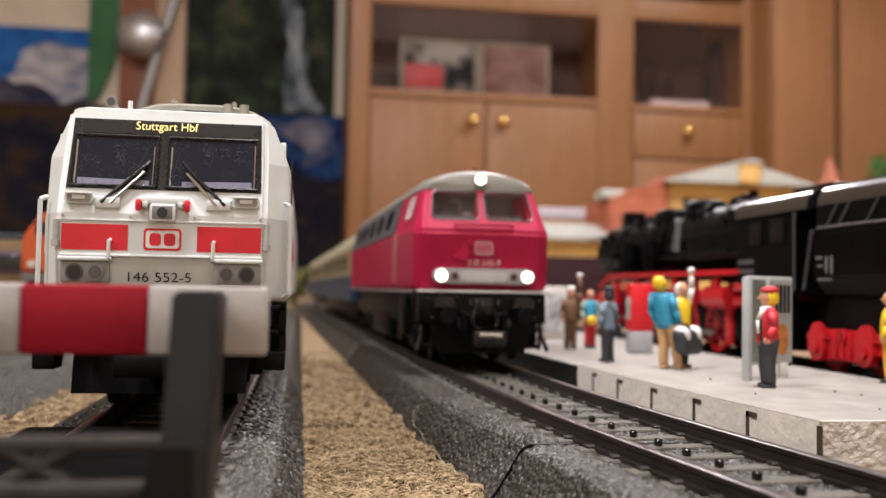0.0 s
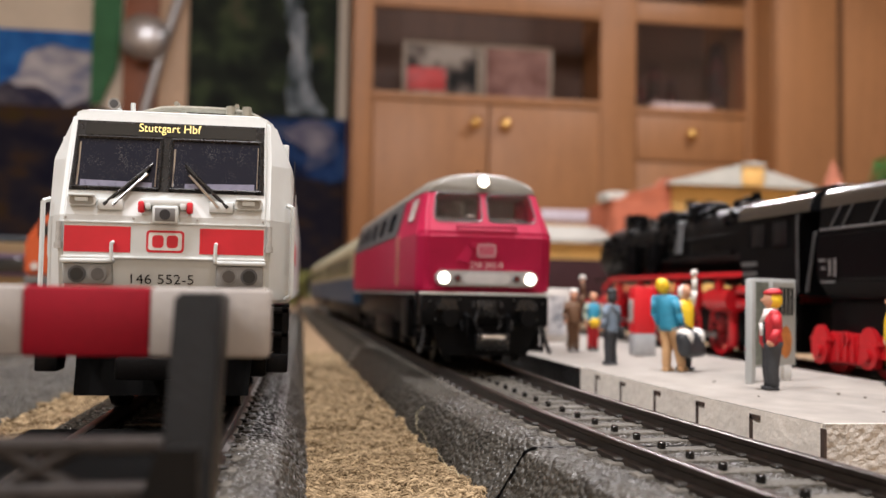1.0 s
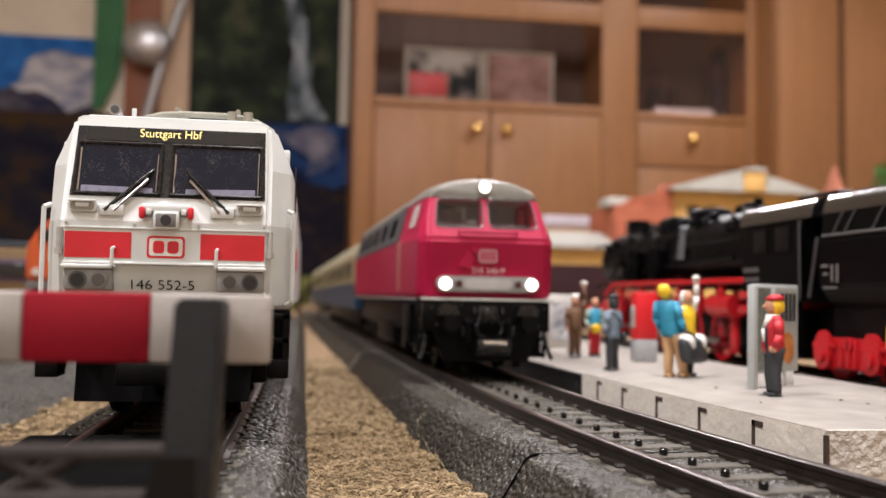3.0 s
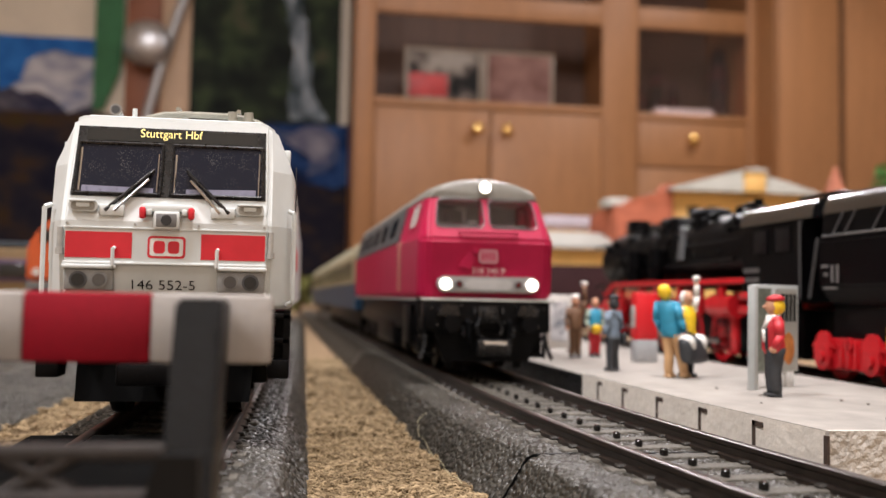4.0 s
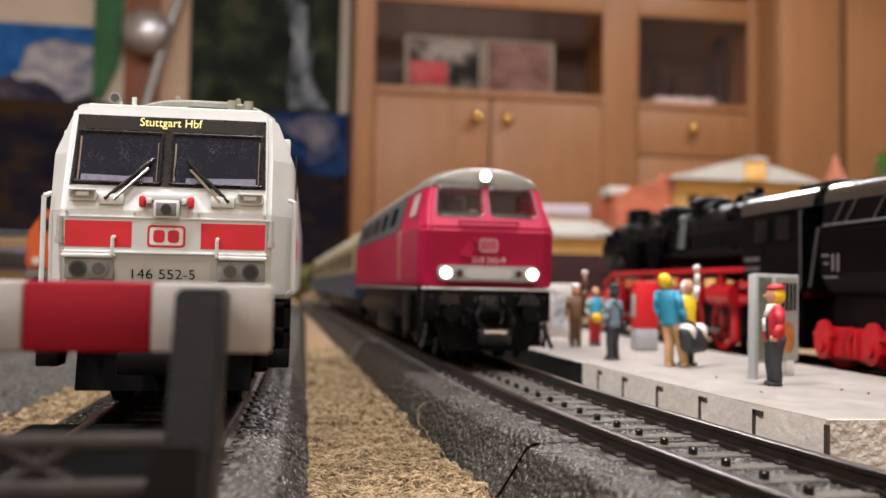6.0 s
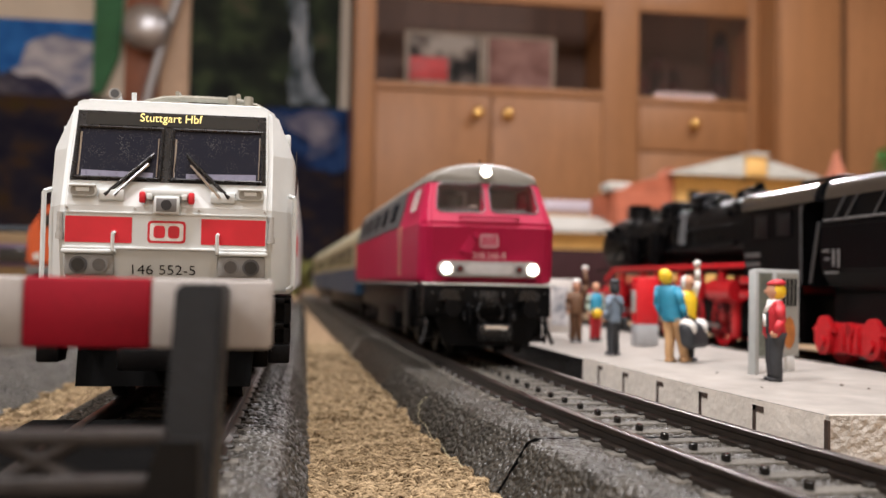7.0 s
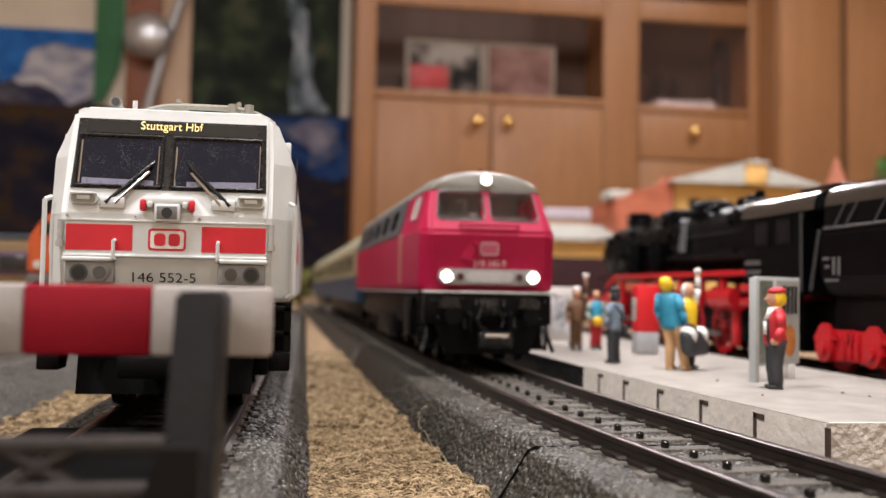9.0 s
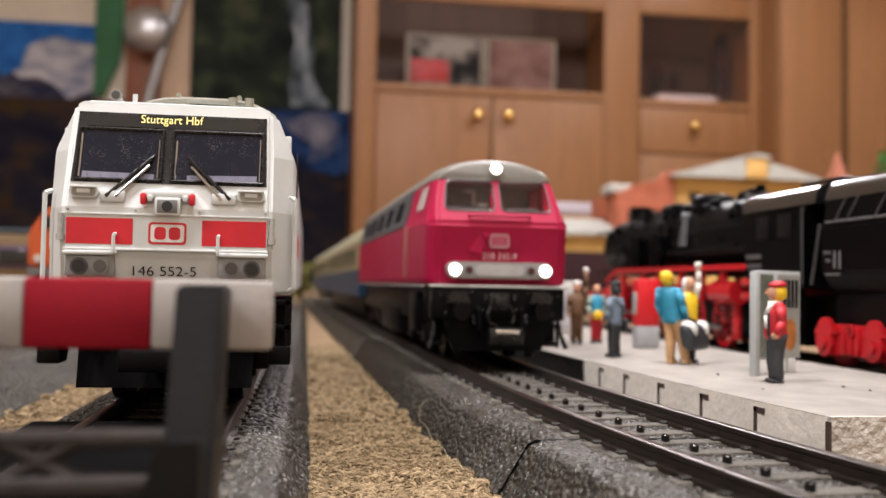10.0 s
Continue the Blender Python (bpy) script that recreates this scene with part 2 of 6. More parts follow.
def carve(bm, cutters):
    """The solid bm with the solids in cutters taken out."""
    first = bpy.data.objects.new("solid", finish(bm, "solid", WHITE, False))
    scene.collection.objects.link(first)
    spare = [first]
    for c in cutters:
        bmesh.ops.recalc_face_normals(c, faces=c.faces[:])
        ob = bpy.data.objects.new("cutter", finish(c, "cutter", WHITE, False))
        scene.collection.objects.link(ob)
        spare.append(ob)
        md = first.modifiers.new("cut", "BOOLEAN")
        md.operation, md.solver, md.object = "DIFFERENCE", "EXACT", ob
    bpy.context.view_layer.update()
    me = bpy.data.meshes.new_from_object(first.evaluated_get(bpy.context.evaluated_depsgraph_get()))
    out = bmesh.new()
    out.from_mesh(me)
    for ob in spare:
        bpy.data.objects.remove(ob)
    return out


def lettering(name, body, height, width, parent, material, at, rx=90, rz=0, depth=0.03, label="", thin=0.0):
    """Raised characters fitted to a height and width; at: the centre."""
    cu = bpy.data.curves.new(name, "FONT")
    cu.body, cu.align_x, cu.align_y, cu.size, cu.extrude = body, "CENTER", "CENTER", height * MM * 1.38, depth * MM
    cu.offset = -thin * MM
    tmp = bpy.data.objects.new(name, cu)
    scene.collection.objects.link(tmp)
    bpy.context.view_layer.update()
    me = bpy.data.meshes.new_from_object(tmp.evaluated_get(bpy.context.evaluated_depsgraph_get()))
    bpy.data.objects.remove(tmp)
    xs = [v.co.x for v in me.vertices]
    k = width * MM / (max(xs) - min(xs))
    for v in me.vertices:
        v.co.x *= k
    me.materials.clear()
    me.materials.append(material)
    ob = new(name, me)
    ob.parent = parent
    ob.matrix_basis = pose(at[0] * MM, at[1] * MM, at[2] * MM, rx, 0, rz)
    return tagged(ob, label)


RAIL = 10.3


def centre2(y):
    """Where the middle of the platform track runs."""
    x = 43.2 + 0.026 * (223 - y)
    if y < 200:
        x += (200 - y) ** 2 / 2200
    return x


def heading(f, y):
    return math.degrees(math.atan2(-(f(y + 1) - f(y - 1)) / 2, 1))

# ---- room ----
floor_bm = box(-2500, 2600, -1500, 3600, -40, -0.6)
solid("floor", floor_bm, CARPET, "beige looped carpet floor under the tracks", kind="structure")
solid("wall_back", box(-2500, 2600, 3600, 3700, 0, 2500), WALLP, "cream papered wall behind the cabinet", kind="structure")
solid("wall_left", box(-2600, -2500, -1500, 3700, 0, 2500), WALLP, "cream papered side wall", kind="structure")
solid("wall_right", box(2600, 2700, -1500, 3700, 0, 2500), WALLP, "cream papered side wall", kind="structure")
solid("wall_front", box(-2500, 2600, -1600, -1500, 0, 2500), WALLP, "cream papered wall behind the viewer", kind="structure")
solid("ceiling", box(-2600, 2700, -1600, 3700, 2500, 2580), CEIL, "white painted ceiling", kind="structure")


def cabinet():
    c = thing("display_cabinet", 900, 3200, 0, "orange oak display cabinet with open glazed niches and doors", "cabinet")
    W = 745
    for x0, x1 in ((-W, -W + 70), (150, 285), (715 - 5, 1010 - 260)):
        part("stile", box(x0, x1, 0, 25, 0, 2000, bev=3), OAK, c)
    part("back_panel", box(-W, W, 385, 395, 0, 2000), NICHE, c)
    part("side_panel", box(-W, -W + 22, 25, 385, 0, 2000), OAK, c)
    part("side_panel", box(W - 22, W, 25, 385, 0, 2000), OAK, c)
    part("middle_panel", box(200, 240, 25, 385, 0, 2000), OAK, c)
    part("shelf", box(-W + 70, 150, -6, 385, 700, 728, bev=4), OAK, c)
    part("shelf", box(285, 710, -6, 385, 690, 716, bev=4), OAK, c)
    part("top_rail", box(-W + 70, 150, 0, 25, 1030, 1110, bev=3), OAK, c)
    part("top_rail", box(285, 710, 0, 25, 1030, 1110, bev=3), OAK, c)
    for x0, x1 in ((-672, -264), (-258, 148)):
        d = part("door", box(x0, x1, -2, 20, 60, 696, bev=4), OAK, c)
        xk = x1 - 48 if x0 < -300 else x0 + 52
        k = bmesh.new()
        rod(k, (xk, -2, 626), (xk, -18, 626), 7)
        ball(k, (xk, -28, 626), 22, 14, 22)
        part("knob", k, BRASS, d, "round polished brass knob")
    d = part("drawer", box(288, 708, -2, 20, 520, 686, bev=4), OAK, c)
    k = bmesh.new()
    rod(k, (490, -2, 620), (490, -18, 620), 7)
    ball(k, (490, -28, 620), 22, 14, 22)
    part("knob", k, BRASS, d, "round polished brass knob")
    part("door", box(288, 708, -2, 20, 60, 514, bev=4), OAK, c)
    pane = part("glass_pane", box(286, 709, 8, 12, 718, 1032), glass("smoked_glass", (0.55, 0.47, 0.47), 0.02), c, "smoked glass pane")
    pane.visible_shadow = False
    part("plinth", box(-W + 30, W - 30, 10, 380, 0, 58), OAKSHADE, c)


cabinet()


def wardrobe():
    c = thing("wardrobe", 1910, 3050, 0, "tall orange oak wardrobe standing beside the cabinet", "wardrobe")
    part("body", box(-262, 640, 20, 540, 0, 2000, bev=4), OAK, c)
    part("door", box(0, 640, -4, 18, 60, 1980, bev=5), OAK, c)
    part("side_stile", box(-258, -22, 0, 20, 0, 1990, bev=4), OAK, c)
    part("gap_strip", box(-20, -4, 12, 21, 0, 1990), mat("dark_gap_wood", (0.07, 0.03, 0.012), 0.6), c, "dark gap beside the door")


wardrobe()

# ---- tracks ----


def rail_mesh(f, side, y0, y1, step):
    rings = []
    prof = [(-1.2, -2.6), (1.2, -2.6), (1.2, -2.0), (0.5, -1.7), (0.5, -0.9), (0.72, -0.7), (0.72, -0.15), (0.5, 0), (-0.5, 0), (-0.72, -0.15), (-0.72, -0.7), (-0.5, -0.9), (-0.5, -1.7), (-1.2, -2.0)]
    y = y0
    while y <= y1:
        rings.append([(f(y) + side * 8.75 + p, y, RAIL + q) for p, q in prof])
        y += step
    return loft(bmesh.new(), rings)


def bed_mesh(f, y0, y1, step, left, right, up=0.0):
    """left and right give, at y, (base offset, top offset)."""
    rings, y = [], y0
    while y <= y1 + 0.01:
        (lb, lt), (rb, rt) = left(y), right(y)
        c = f(y)
        rings.append([(c - lb, y, 0), (c - lb, y, 0.6), (c - lt - 0.6, y, 7.0 + up), (c - lt + 0.6, y, 7.55 + up), (c + rt - 0.6, y, 7.55 + up), (c + rt + 0.6, y, 7.0 + up), (c + rb, y, 0.6), (c + rb, y, 0)])
        y += step if y > 150 or step < 5 else 3
    return loft(bmesh.new(), rings)


def fine_bed(f, y0, y1, left, right, grain, height, seed):
    """A stretch of roadbed whose stones are real relief."""
    ys = np.arange(y0, y1 + 0.01, grain)
    cols, k = [], 0
    for y in ys:
        (lb, lt), (rb, rt) = left(y), right(y)
        c = f(y)
        px = np.array([c - lb, c - lt - 0.6, c - lt + 0.8, c + rt - 0.8, c + rt + 0.6, c + rb])
        pz = np.array([0.0, 6.9, 7.5, 7.5, 6.9, 0.0])
        u = np.concatenate([[0], np.cumsum(np.hypot(np.diff(px), np.diff(pz)))])
        if not k:
            k = int(u[-1] / grain)
        w = np.linspace(0, u[-1], k)
        x, z = np.interp(w, u, px), np.interp(w, u, pz)
        nx, nz = -np.gradient(z), np.gradient(x)
        n = np.hypot(nx, nz)
        h = height * stones(w, np.full(k, y), 0.85, seed)
        cols.append(np.stack([x + nx / n * h, np.full(k, y), z + nz / n * h], 1))
    verts = np.concatenate(cols) * MM
    i, j = np.meshgrid(np.arange(len(ys) - 1), np.arange(k - 1), indexing="ij")
    a = (i * k + j).ravel()
    faces = np.stack([a, a + k, a + k + 1, a + 1], 1)
    me = bpy.data.meshes.new("roadbed")
    me.from_pydata(verts.tolist(), [], faces.tolist())
    me.materials.append(BALLAST)
    me.shade_smooth()
    return me


def track(label, f, y0, y1, left, right, near, far, joints=(), fine=None):
    t = thing("model_track", 0, 0, 0, label, "model railway track", "tracks")
    part("roadbed", bed_mesh(f, max(y0, fine[1]) if fine else y0, y1, 12, left, right), BALLAST, t)
    if fine:
        part("roadbed", bed_mesh(f, y0, fine[0], 3, left, right), BALLAST, t)
        near_bed = new("roadbed", fine_bed(f, fine[0], fine[1], left, right, 0.36, 0.42, fine[2]))
        near_bed.parent = t
    for s in (-1, 1):
        part("rail", rail_mesh(f, s, y0, y1, 12), STEEL, t, "dark worn metal rail")
    for yj, w, m, nm in joints:
        part(nm, bed_mesh(f, yj, yj + w, w, lambda y: tuple(k + 0.25 for k in left(y)), lambda y: tuple(k + 0.1 for k in right(y)), 0.30), m, t, "seam between two track pieces")
    tie = finish(box(-11.8, 11.8, -1.5, 1.5, 6.9, 8.05, bev=0.35, seg=2), "sleeper", SLEEPER, False)
    stud = finish(box(-0.42, 0.42, -0.6, 0.6, 7.9, 9.05, bev=0.2, seg=1), "contact_stud", STUD, False)
    clip_bm = bmesh.new()
    for s in (-1, 1):
        bx(clip_bm, s * 8.75 - 1.9, s * 8.75 + 1.9, -0.7, 0.7, 7.9, 8.5, bev=0.2, seg=1)
    clips = finish(clip_bm, "rail_chair", mat("dark_rail_chair", (0.028, 0.025, 0.021), 0.5, spec=0.3, var=0.3, rand=0.2), False)
    y = near
    while y < far:
        m = pose(f(y) * MM, y * MM, 0, 0, 0, heading(f, y))
        for name, me in (("sleeper", tie), ("rail_chair", clips), ("contact_stud", stud)):
            if name == "contact_stud" and y > 420:
                continue
            ob = new(name, me)
            ob.parent = t
            ob.matrix_basis = m
        y += 7.6
    return t


plain = lambda y: (20.0, 15.5)


def flared(y):
    """The bed's side, gentler at the end of a track piece."""
    return (21.8, 17.2 - (3.4 * math.exp(-(((y - 130) / 8) ** 2)) if y > 124 else 0))


track("curved grey-ballasted model track beside the platform", centre2, 40, 1300, flared, lambda y: (21.0, 17.0), 60, 800, [(124, 0.7, BLACK, "joint_gap"), (354, 2.2, mat("pale_seam", (0.34, 0.33, 0.30), 0.5), "joint_rib")], (78, 246, 1.0))
track("straight grey-ballasted model track with a buffer stop", lambda y: -18.6, 40, 900, lambda y: (28.3, 17.0), plain, 64, 520, (), (84, 234, 5.0))
track("grey-ballasted model track under the orange locomotive", lambda y: -97.5, 40, 900, plain, lambda y: (37.0, 24.0), 150, 520, (), (150, 330, 9.0))
track("grey-ballasted model track behind the platform", lambda y: 143.0, 60, 900, plain, plain, 130, 460)


def platform():
    p = thing("station_platform", 0, 0, 0, "pale grey card station platform with slotted edge", "platform")
    edge = lambda y: 65.4 + 0.0286 * (232 - y) + max(0, 200 - y) ** 2 / 2200
    for name, y0, y1, top in (("deck", 120, 214, 11.5), ("deck", 214.4, 700, 11.2)):
        bm, rings = bmesh.new(), []
        n = 12 if y1 < 300 else 40
        for i in range(n + 1):
            y = y0 + (y1 - y0) * i / n
            rings.append([(edge(y), y, top - 0.08), (edge(y), y, top), (121, y, top), (121, y, top - 0.08)])
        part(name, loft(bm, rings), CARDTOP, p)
    bm, rings = bmesh.new(), []
    for i in range(25):
        y = 120 + (214 - 120) * i / 24
        rings.append([(edge(y), y, 0), (edge(y), y, 11.42), (edge(y) + 1.0, y, 11.42), (edge(y) + 1.0, y, 0)])
    part("edge_wall", loft(bm, rings), CARDLIT, p)
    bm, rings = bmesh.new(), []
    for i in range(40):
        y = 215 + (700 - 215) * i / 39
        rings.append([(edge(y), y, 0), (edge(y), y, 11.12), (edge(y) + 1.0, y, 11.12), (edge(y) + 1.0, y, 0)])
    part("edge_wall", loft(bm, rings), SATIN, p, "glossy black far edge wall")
    part("end_wall", box(edge(120) + 0.2, 121, 119, 120, 0, 11.5), mat("embossed_card", (0.50, 0.47, 0.42), 0.8, var=0.15, scale=120, bump=1.0, bscale=800, bdist=0.0009), p, "embossed grey card end")
    for y in (137, 154, 171, 188, 203):
        bm = bmesh.new()
        x = edge(y)
        bx(bm, x - 0.08, x + 0.3, y - 0.5, y + 0.5, 6.0, 10.6)
        bx(bm, x - 0.08, x + 0.3, y - 2.6, y + 0.5, 9.8, 10.6)
        part("slot", bm, CHAR, p, "brown laser-burnt slot")
    part("corner_joint", box(edge(120) - 0.1, edge(120) + 0.25, 118.9, 119.9, 2, 10.8), CHAR, p, "dark burnt corner joint")


platform()

# ---- buffer stop ----


def buffer_stop():
    b = thing("buffer_stop", -18.6, 80, 0, "model buffer stop with a red and white beam", "buffer stop")
    for x0, x1, m in ((-13.9, -4.0, BUFWHITE), (-4.0, 6.1, BUFRED), (6.1, 16.0, BUFWHITE)):
        part("beam_segment", box(x0, x1, 0, 3, 22.9, 28.7, bev=0.35), m, b, "red beam field" if m is BUFRED else "white beam field")
    for s in (-1, 1):
        bm = bmesh.new()
        x0, x1 = s * 11.1 - 2.0, s * 11.1 + 1.5
        loft(bm, [[(x0, ya, z), (x1, ya, z), (x1, yb, z), (x0, yb, z)] for z, ya, yb in ((8, -15.5, -8), (12, -14, -6.5), (28.3, -8, -0.1))])
        bmesh.ops.bevel(bm, geom=bm.edges[:], offset=0.3 * MM, segments=2, affect="EDGES")
        post = part("post", bm, ANTHRA, b)
        bm = bmesh.new()
        plate(bm, [(s * 9.6, 7.8), (s * 12.2, 7.8), (s * 12.0, 18), (s * 9.4, 18), (s * 6.6, 9.2), (s * 6.4, 7.8)], -16.0, -14.6)
        part("gusset", bm, ANTHRA, post)
        bm = bmesh.new()
        loft(bm, [[(s * 10.7 - 1.2, -7.8, 15), (s * 10.7 + 1.2, -7.8, 15), (s * 10.7 + 1.2, -5, 15), (s * 10.7 - 1.2, -5, 15)],
                  [(s * 10.7 - 1.3, -22, 8.2), (s * 10.7 + 1.3, -22, 8.2), (s * 10.7 + 1.3, -16, 8.2), (s * 10.7 - 1.3, -16, 8.2)]])
        part("strut", bm, ANTHRA, b)
    BARGREY = mat("grey_bar", (0.034, 0.030, 0.028), 0.5, spec=0.3, var=0.3, scale=150, bump=0.2)
    part("cross_bar", box(-9.4, 9.4, -13.4, -11.8, 17.2, 18.3, bev=0.3), BARGREY, b)
    part("cross_bar", box(-9.4, 9.4, -14.2, -12.4, 14.0, 15.3, bev=0.3), BARGREY, b)
    bm = bmesh.new()
    rod(bm, (-1.4, -12.8, 14.8), (3.6, -12.8, 17.6), 0.6)
    rod(bm, (3.6, -12.8, 14.8), (-1.4, -12.8, 17.6), 0.6)
    part("lattice", bm, BARGREY, b)
    # Black plate added in place of the shade on the ground behind the bars.
    part("base_plate", box(-16, 7.6, -20, 48, 7.9, 10.0, bev=0.3), MATTE, b)


buffer_stop()

# ---- white electric locomotive ----


def electric_loco():
    L = thing("electric_locomotive", -18.6, 130, RAIL, "white model electric locomotive with a red band", "model locomotive")
    # body shell: half-width, height; leaning windscreen
    def ring(y, hb, hm, ht, lean, under=0.0):
        pts = [(hb, 16.4, under), (hb, 22.2, 0), (hb, 28.0, 0), (hm, 36.0, lean * 0.6), (ht, 42.4, lean), (ht - 1.2, 43.0, lean)]
        return [(x, y + d, z) for x, z, d in pts] + [(-x, y + d, z) for x, z, d in pts[::-1]]
    body = loft(bmesh.new(), [ring(0, 13.7, 13.6, 13.4, 4.0, 1.7), ring(6.5, 16.9, 16.7, 14.2, 1.2), ring(20, 17, 16.9, 14.4, 0), ring(215, 17, 16.9, 14.4, 0)], strips=True)
    bmesh.ops.bevel(body, geom=[e for e in body.edges if e.calc_face_angle(0) > 0.5], offset=0.5 * MM, segments=2, affect="EDGES")
    part("body", body, WHITE, L, sharp=7)
    fy = lambda z: 1.7 * (22.2 - z) / 5.8 if z < 22.2 else 0 if z < 28 else (2.4 * (z - 28) / 8 if z < 36 else 2.4 + 1.6 * (z - 36) / 6.4)
    def front(pts, out, back=0.3):
        """A panel lying on the front, standing out by so much."""
        return loft(bmesh.new(), [[(x, fy(z) - out, z) for x, z in pts], [(x, fy(z) + back, z) for x, z in pts]])
    scr = part("windscreen_mask", front([(-13.0, 31.4), (13.0, 31.4), (12.85, 36), (12.7, 41.4), (-12.7, 41.4), (-12.85, 36)], 0.15), SATIN, L, "glossy black windscreen surround")
    part("destination_display", front([(-11.6, 39.4), (11.6, 39.4), (11.5, 41.1), (-11.5, 41.1)], 0.25), DARKPANE, scr, "dark destination display")
    for s in (-1, 1):
        xi = 1.25 if s < 0 else 0.15
        pane = front([(s * xi, 31.9), (s * 12.4, 31.9), (s * 12.3, 36), (s * 12.2, 38.9), (s * xi, 38.9), (s * xi, 36)], 0.28)
        bmesh.ops.recalc_face_normals(pane, faces=pane.faces[:])
        w = part("window", pane, DUSTY, L, "dark dusty windscreen")
        fr = bmesh.new()
        rim = [(xi, 31.8), (12.5, 31.8), (12.4, 36), (12.3, 39.0), (xi, 39.0), (xi, 36), (xi, 31.8)]
        pipe(fr, [(s * a, fy(c) - 0.3, c) for a, c in rim], 0.24)
        part("window_seal", fr, SATIN, w, "black glossy seal")
        for xe, zt in ((xi + 0.45, 37.6), (12.0, 38.2)):
            ed = bmesh.new()
            pipe(ed, [(s * xe, fy(32.1) - 0.35, 32.1), (s * xe, fy(36) - 0.35, 36), (s * xe, fy(zt) - 0.35, zt)], 0.13)
            part("pane_edge", ed, CHROME, w, "bright glinting pane edge")
        part("sun_strip", front([(s * 2.2, 32.0), (s * 11.6, 32.0), (s * 11.6, 32.9), (s * 2.2, 32.7)], 0.31), mat("violet_grey_sill", (0.16, 0.16, 0.22), 0.3), w, "violet grey sill behind the glass")
        a, b2 = (s * 8.2, fy(30) - 0.8, 29.4), (s * 2.5, fy(35) - 0.75, 34.9)
        wip = bmesh.new()
        pipe(wip, [a, b2], 0.27, 8)
        pipe(wip, [(s * 2.2, fy(36) - 0.6, 35.4), (s * 5.0, fy(32) - 0.6, 32.2)], 0.17)
        wo = part("wiper", wip, SATIN, L, "black wiper with bright edges")
        wip = bmesh.new()
        pipe(wip, [(a[0] - s * 1.25, a[1] - 0.1, a[2] + 0.0), (b2[0] + s * 0.3, b2[1] - 0.25, b2[2] - 1.0)], 0.22)
        part("wiper_arm", wip, CHROME, wo, "thin chrome wiper arm")
        part("wiper_base", box(s * 7.3 - 1.6, s * 7.3 + 1.6, -0.25, 0.6, 28.7, 30.2, bev=0.15), WHITE, L)
        rec = part("grip_recess", plate(bmesh.new(), rounded(s * 11 - 1.9, s * 11 + 1.9, 29.2, 30.7, 0.7), -0.3, 0.4), WHITE, L)
        # Grey patch painted as the shade inside the grip recess.
        part("recess_liner", plate(bmesh.new(), rounded(s * 11 - 1.55, s * 11 + 1.55, 29.35, 30.45, 0.45), -0.36, 0), mat("recess_shade_grey", (0.30, 0.30, 0.27), 0.6), rec, "grey patch painted as shade in the recess")
        part("grip_plate", box(s * 11 - 0.85, s * 11 + 0.85, -0.5, 0, 29.75, 30.35, bev=0.08), WHITE, rec)
        part("grip_lip", box(s * 11 - 1.7, s * 11 + 1.7, -0.75, 0, 30.45, 30.75, bev=0.12), WHITE, rec)
        part("tail_lamp", box(s * 3.2 - 0.42, s * 3.2 + 0.42, -1.0, 0, 28.4, 30.0, bev=0.3), BAND, L, "small red lamp")
        part("red_band", box(s * 8.85 - 4.3, s * 8.85 + 4.3, -0.06, 0.2, 23.0, 26.5), BAND, L, "red painted band")
        h = bmesh.new()
        pipe(h, [(s * 6.8, 0, 24.4), (s * 6.8, -1.1, 24.2), (s * 6.8, -1.1, 21.9), (s * 6.8, 0, 21.7)], 0.25, 8)
        part("handle", h, WHITE, L)
        hp = part("lamp_panel", box(s * 10 - 3.2, s * 10 + 3.2, 0.0, 1.2, 18.6, 21.5, bev=0.3), mat("lamp_panel_grey", (0.27, 0.275, 0.27), 0.4), L)
        part("lamp_panel_rim", box(s * 10 - 3.5, s * 10 + 3.5, -0.5, 0.3, 21.5, 22.1, bev=0.2), WHITE, hp)
        for k in (8.6, 11.3):
            lamp = bmesh.new()
            rod(lamp, (s * k, -0.3, 20), (s * k, 0.6, 20), 1.15, 20)
            part("headlight", lamp, mat("dull_lamp_ring", (0.20, 0.20, 0.195), 0.4) if k < 10 else DARKGREY, hp, "unlit round headlight")
            ins = bmesh.new()
            rod(ins, (s * k, -0.4, 20), (s * k, 0.1, 20), 0.85, 20)
            part("lens", ins, DARKPANE if k > 10 else mat("dull_lens", (0.10, 0.10, 0.10), 0.15, metal=0.5), hp, "round lamp lens")
        rail = bmesh.new()
        pipe(rail, [(s * 16.2, 4.6, 30.4), (s * 17.0, 4.0, 30.0), (s * 17.0, 4.0, 17.5), (s * 16.2, 4.6, 17)], 0.34, 8)
        part("grab_rail", rail, WHITE, L)
        st = bmesh.new()
        for z in (8.0, 11.6, 15.0):
            bx(st, s * 15.3 - 1.5, s * 15.3 + 1.5, 2, 6, z, z + 0.8, bev=0.15)
        for yy in (2.0, 5.4):
            bx(st, s * 15.3 + s * 1.0 - 0.4, s * 15.3 + s * 1.0 + 0.4, yy, yy + 0.6, 7.8, 16.2)
        bx(st, s * 15.3 - 1.5, s * 15.3 + 1.5, 5.6, 6.2, 7.8, 16.2)
        bx(st, s * 15.3 - 1.5, s * 15.3 + 1.5, 1.6, 6, 6.8, 9.4, bev=0.3)
        part("steps", st, BLACK, L)
        bf = bmesh.new()
        rod(bf, (s * 10, -5.2, 12.2), (s * 10, 1, 12.2), 1.5, 14)
        rod(bf, (s * 10, -6.0, 12.2), (s * 10, -5.2, 12.2), 2.6, 18)
        part("buffer", bf, BLACK, L)
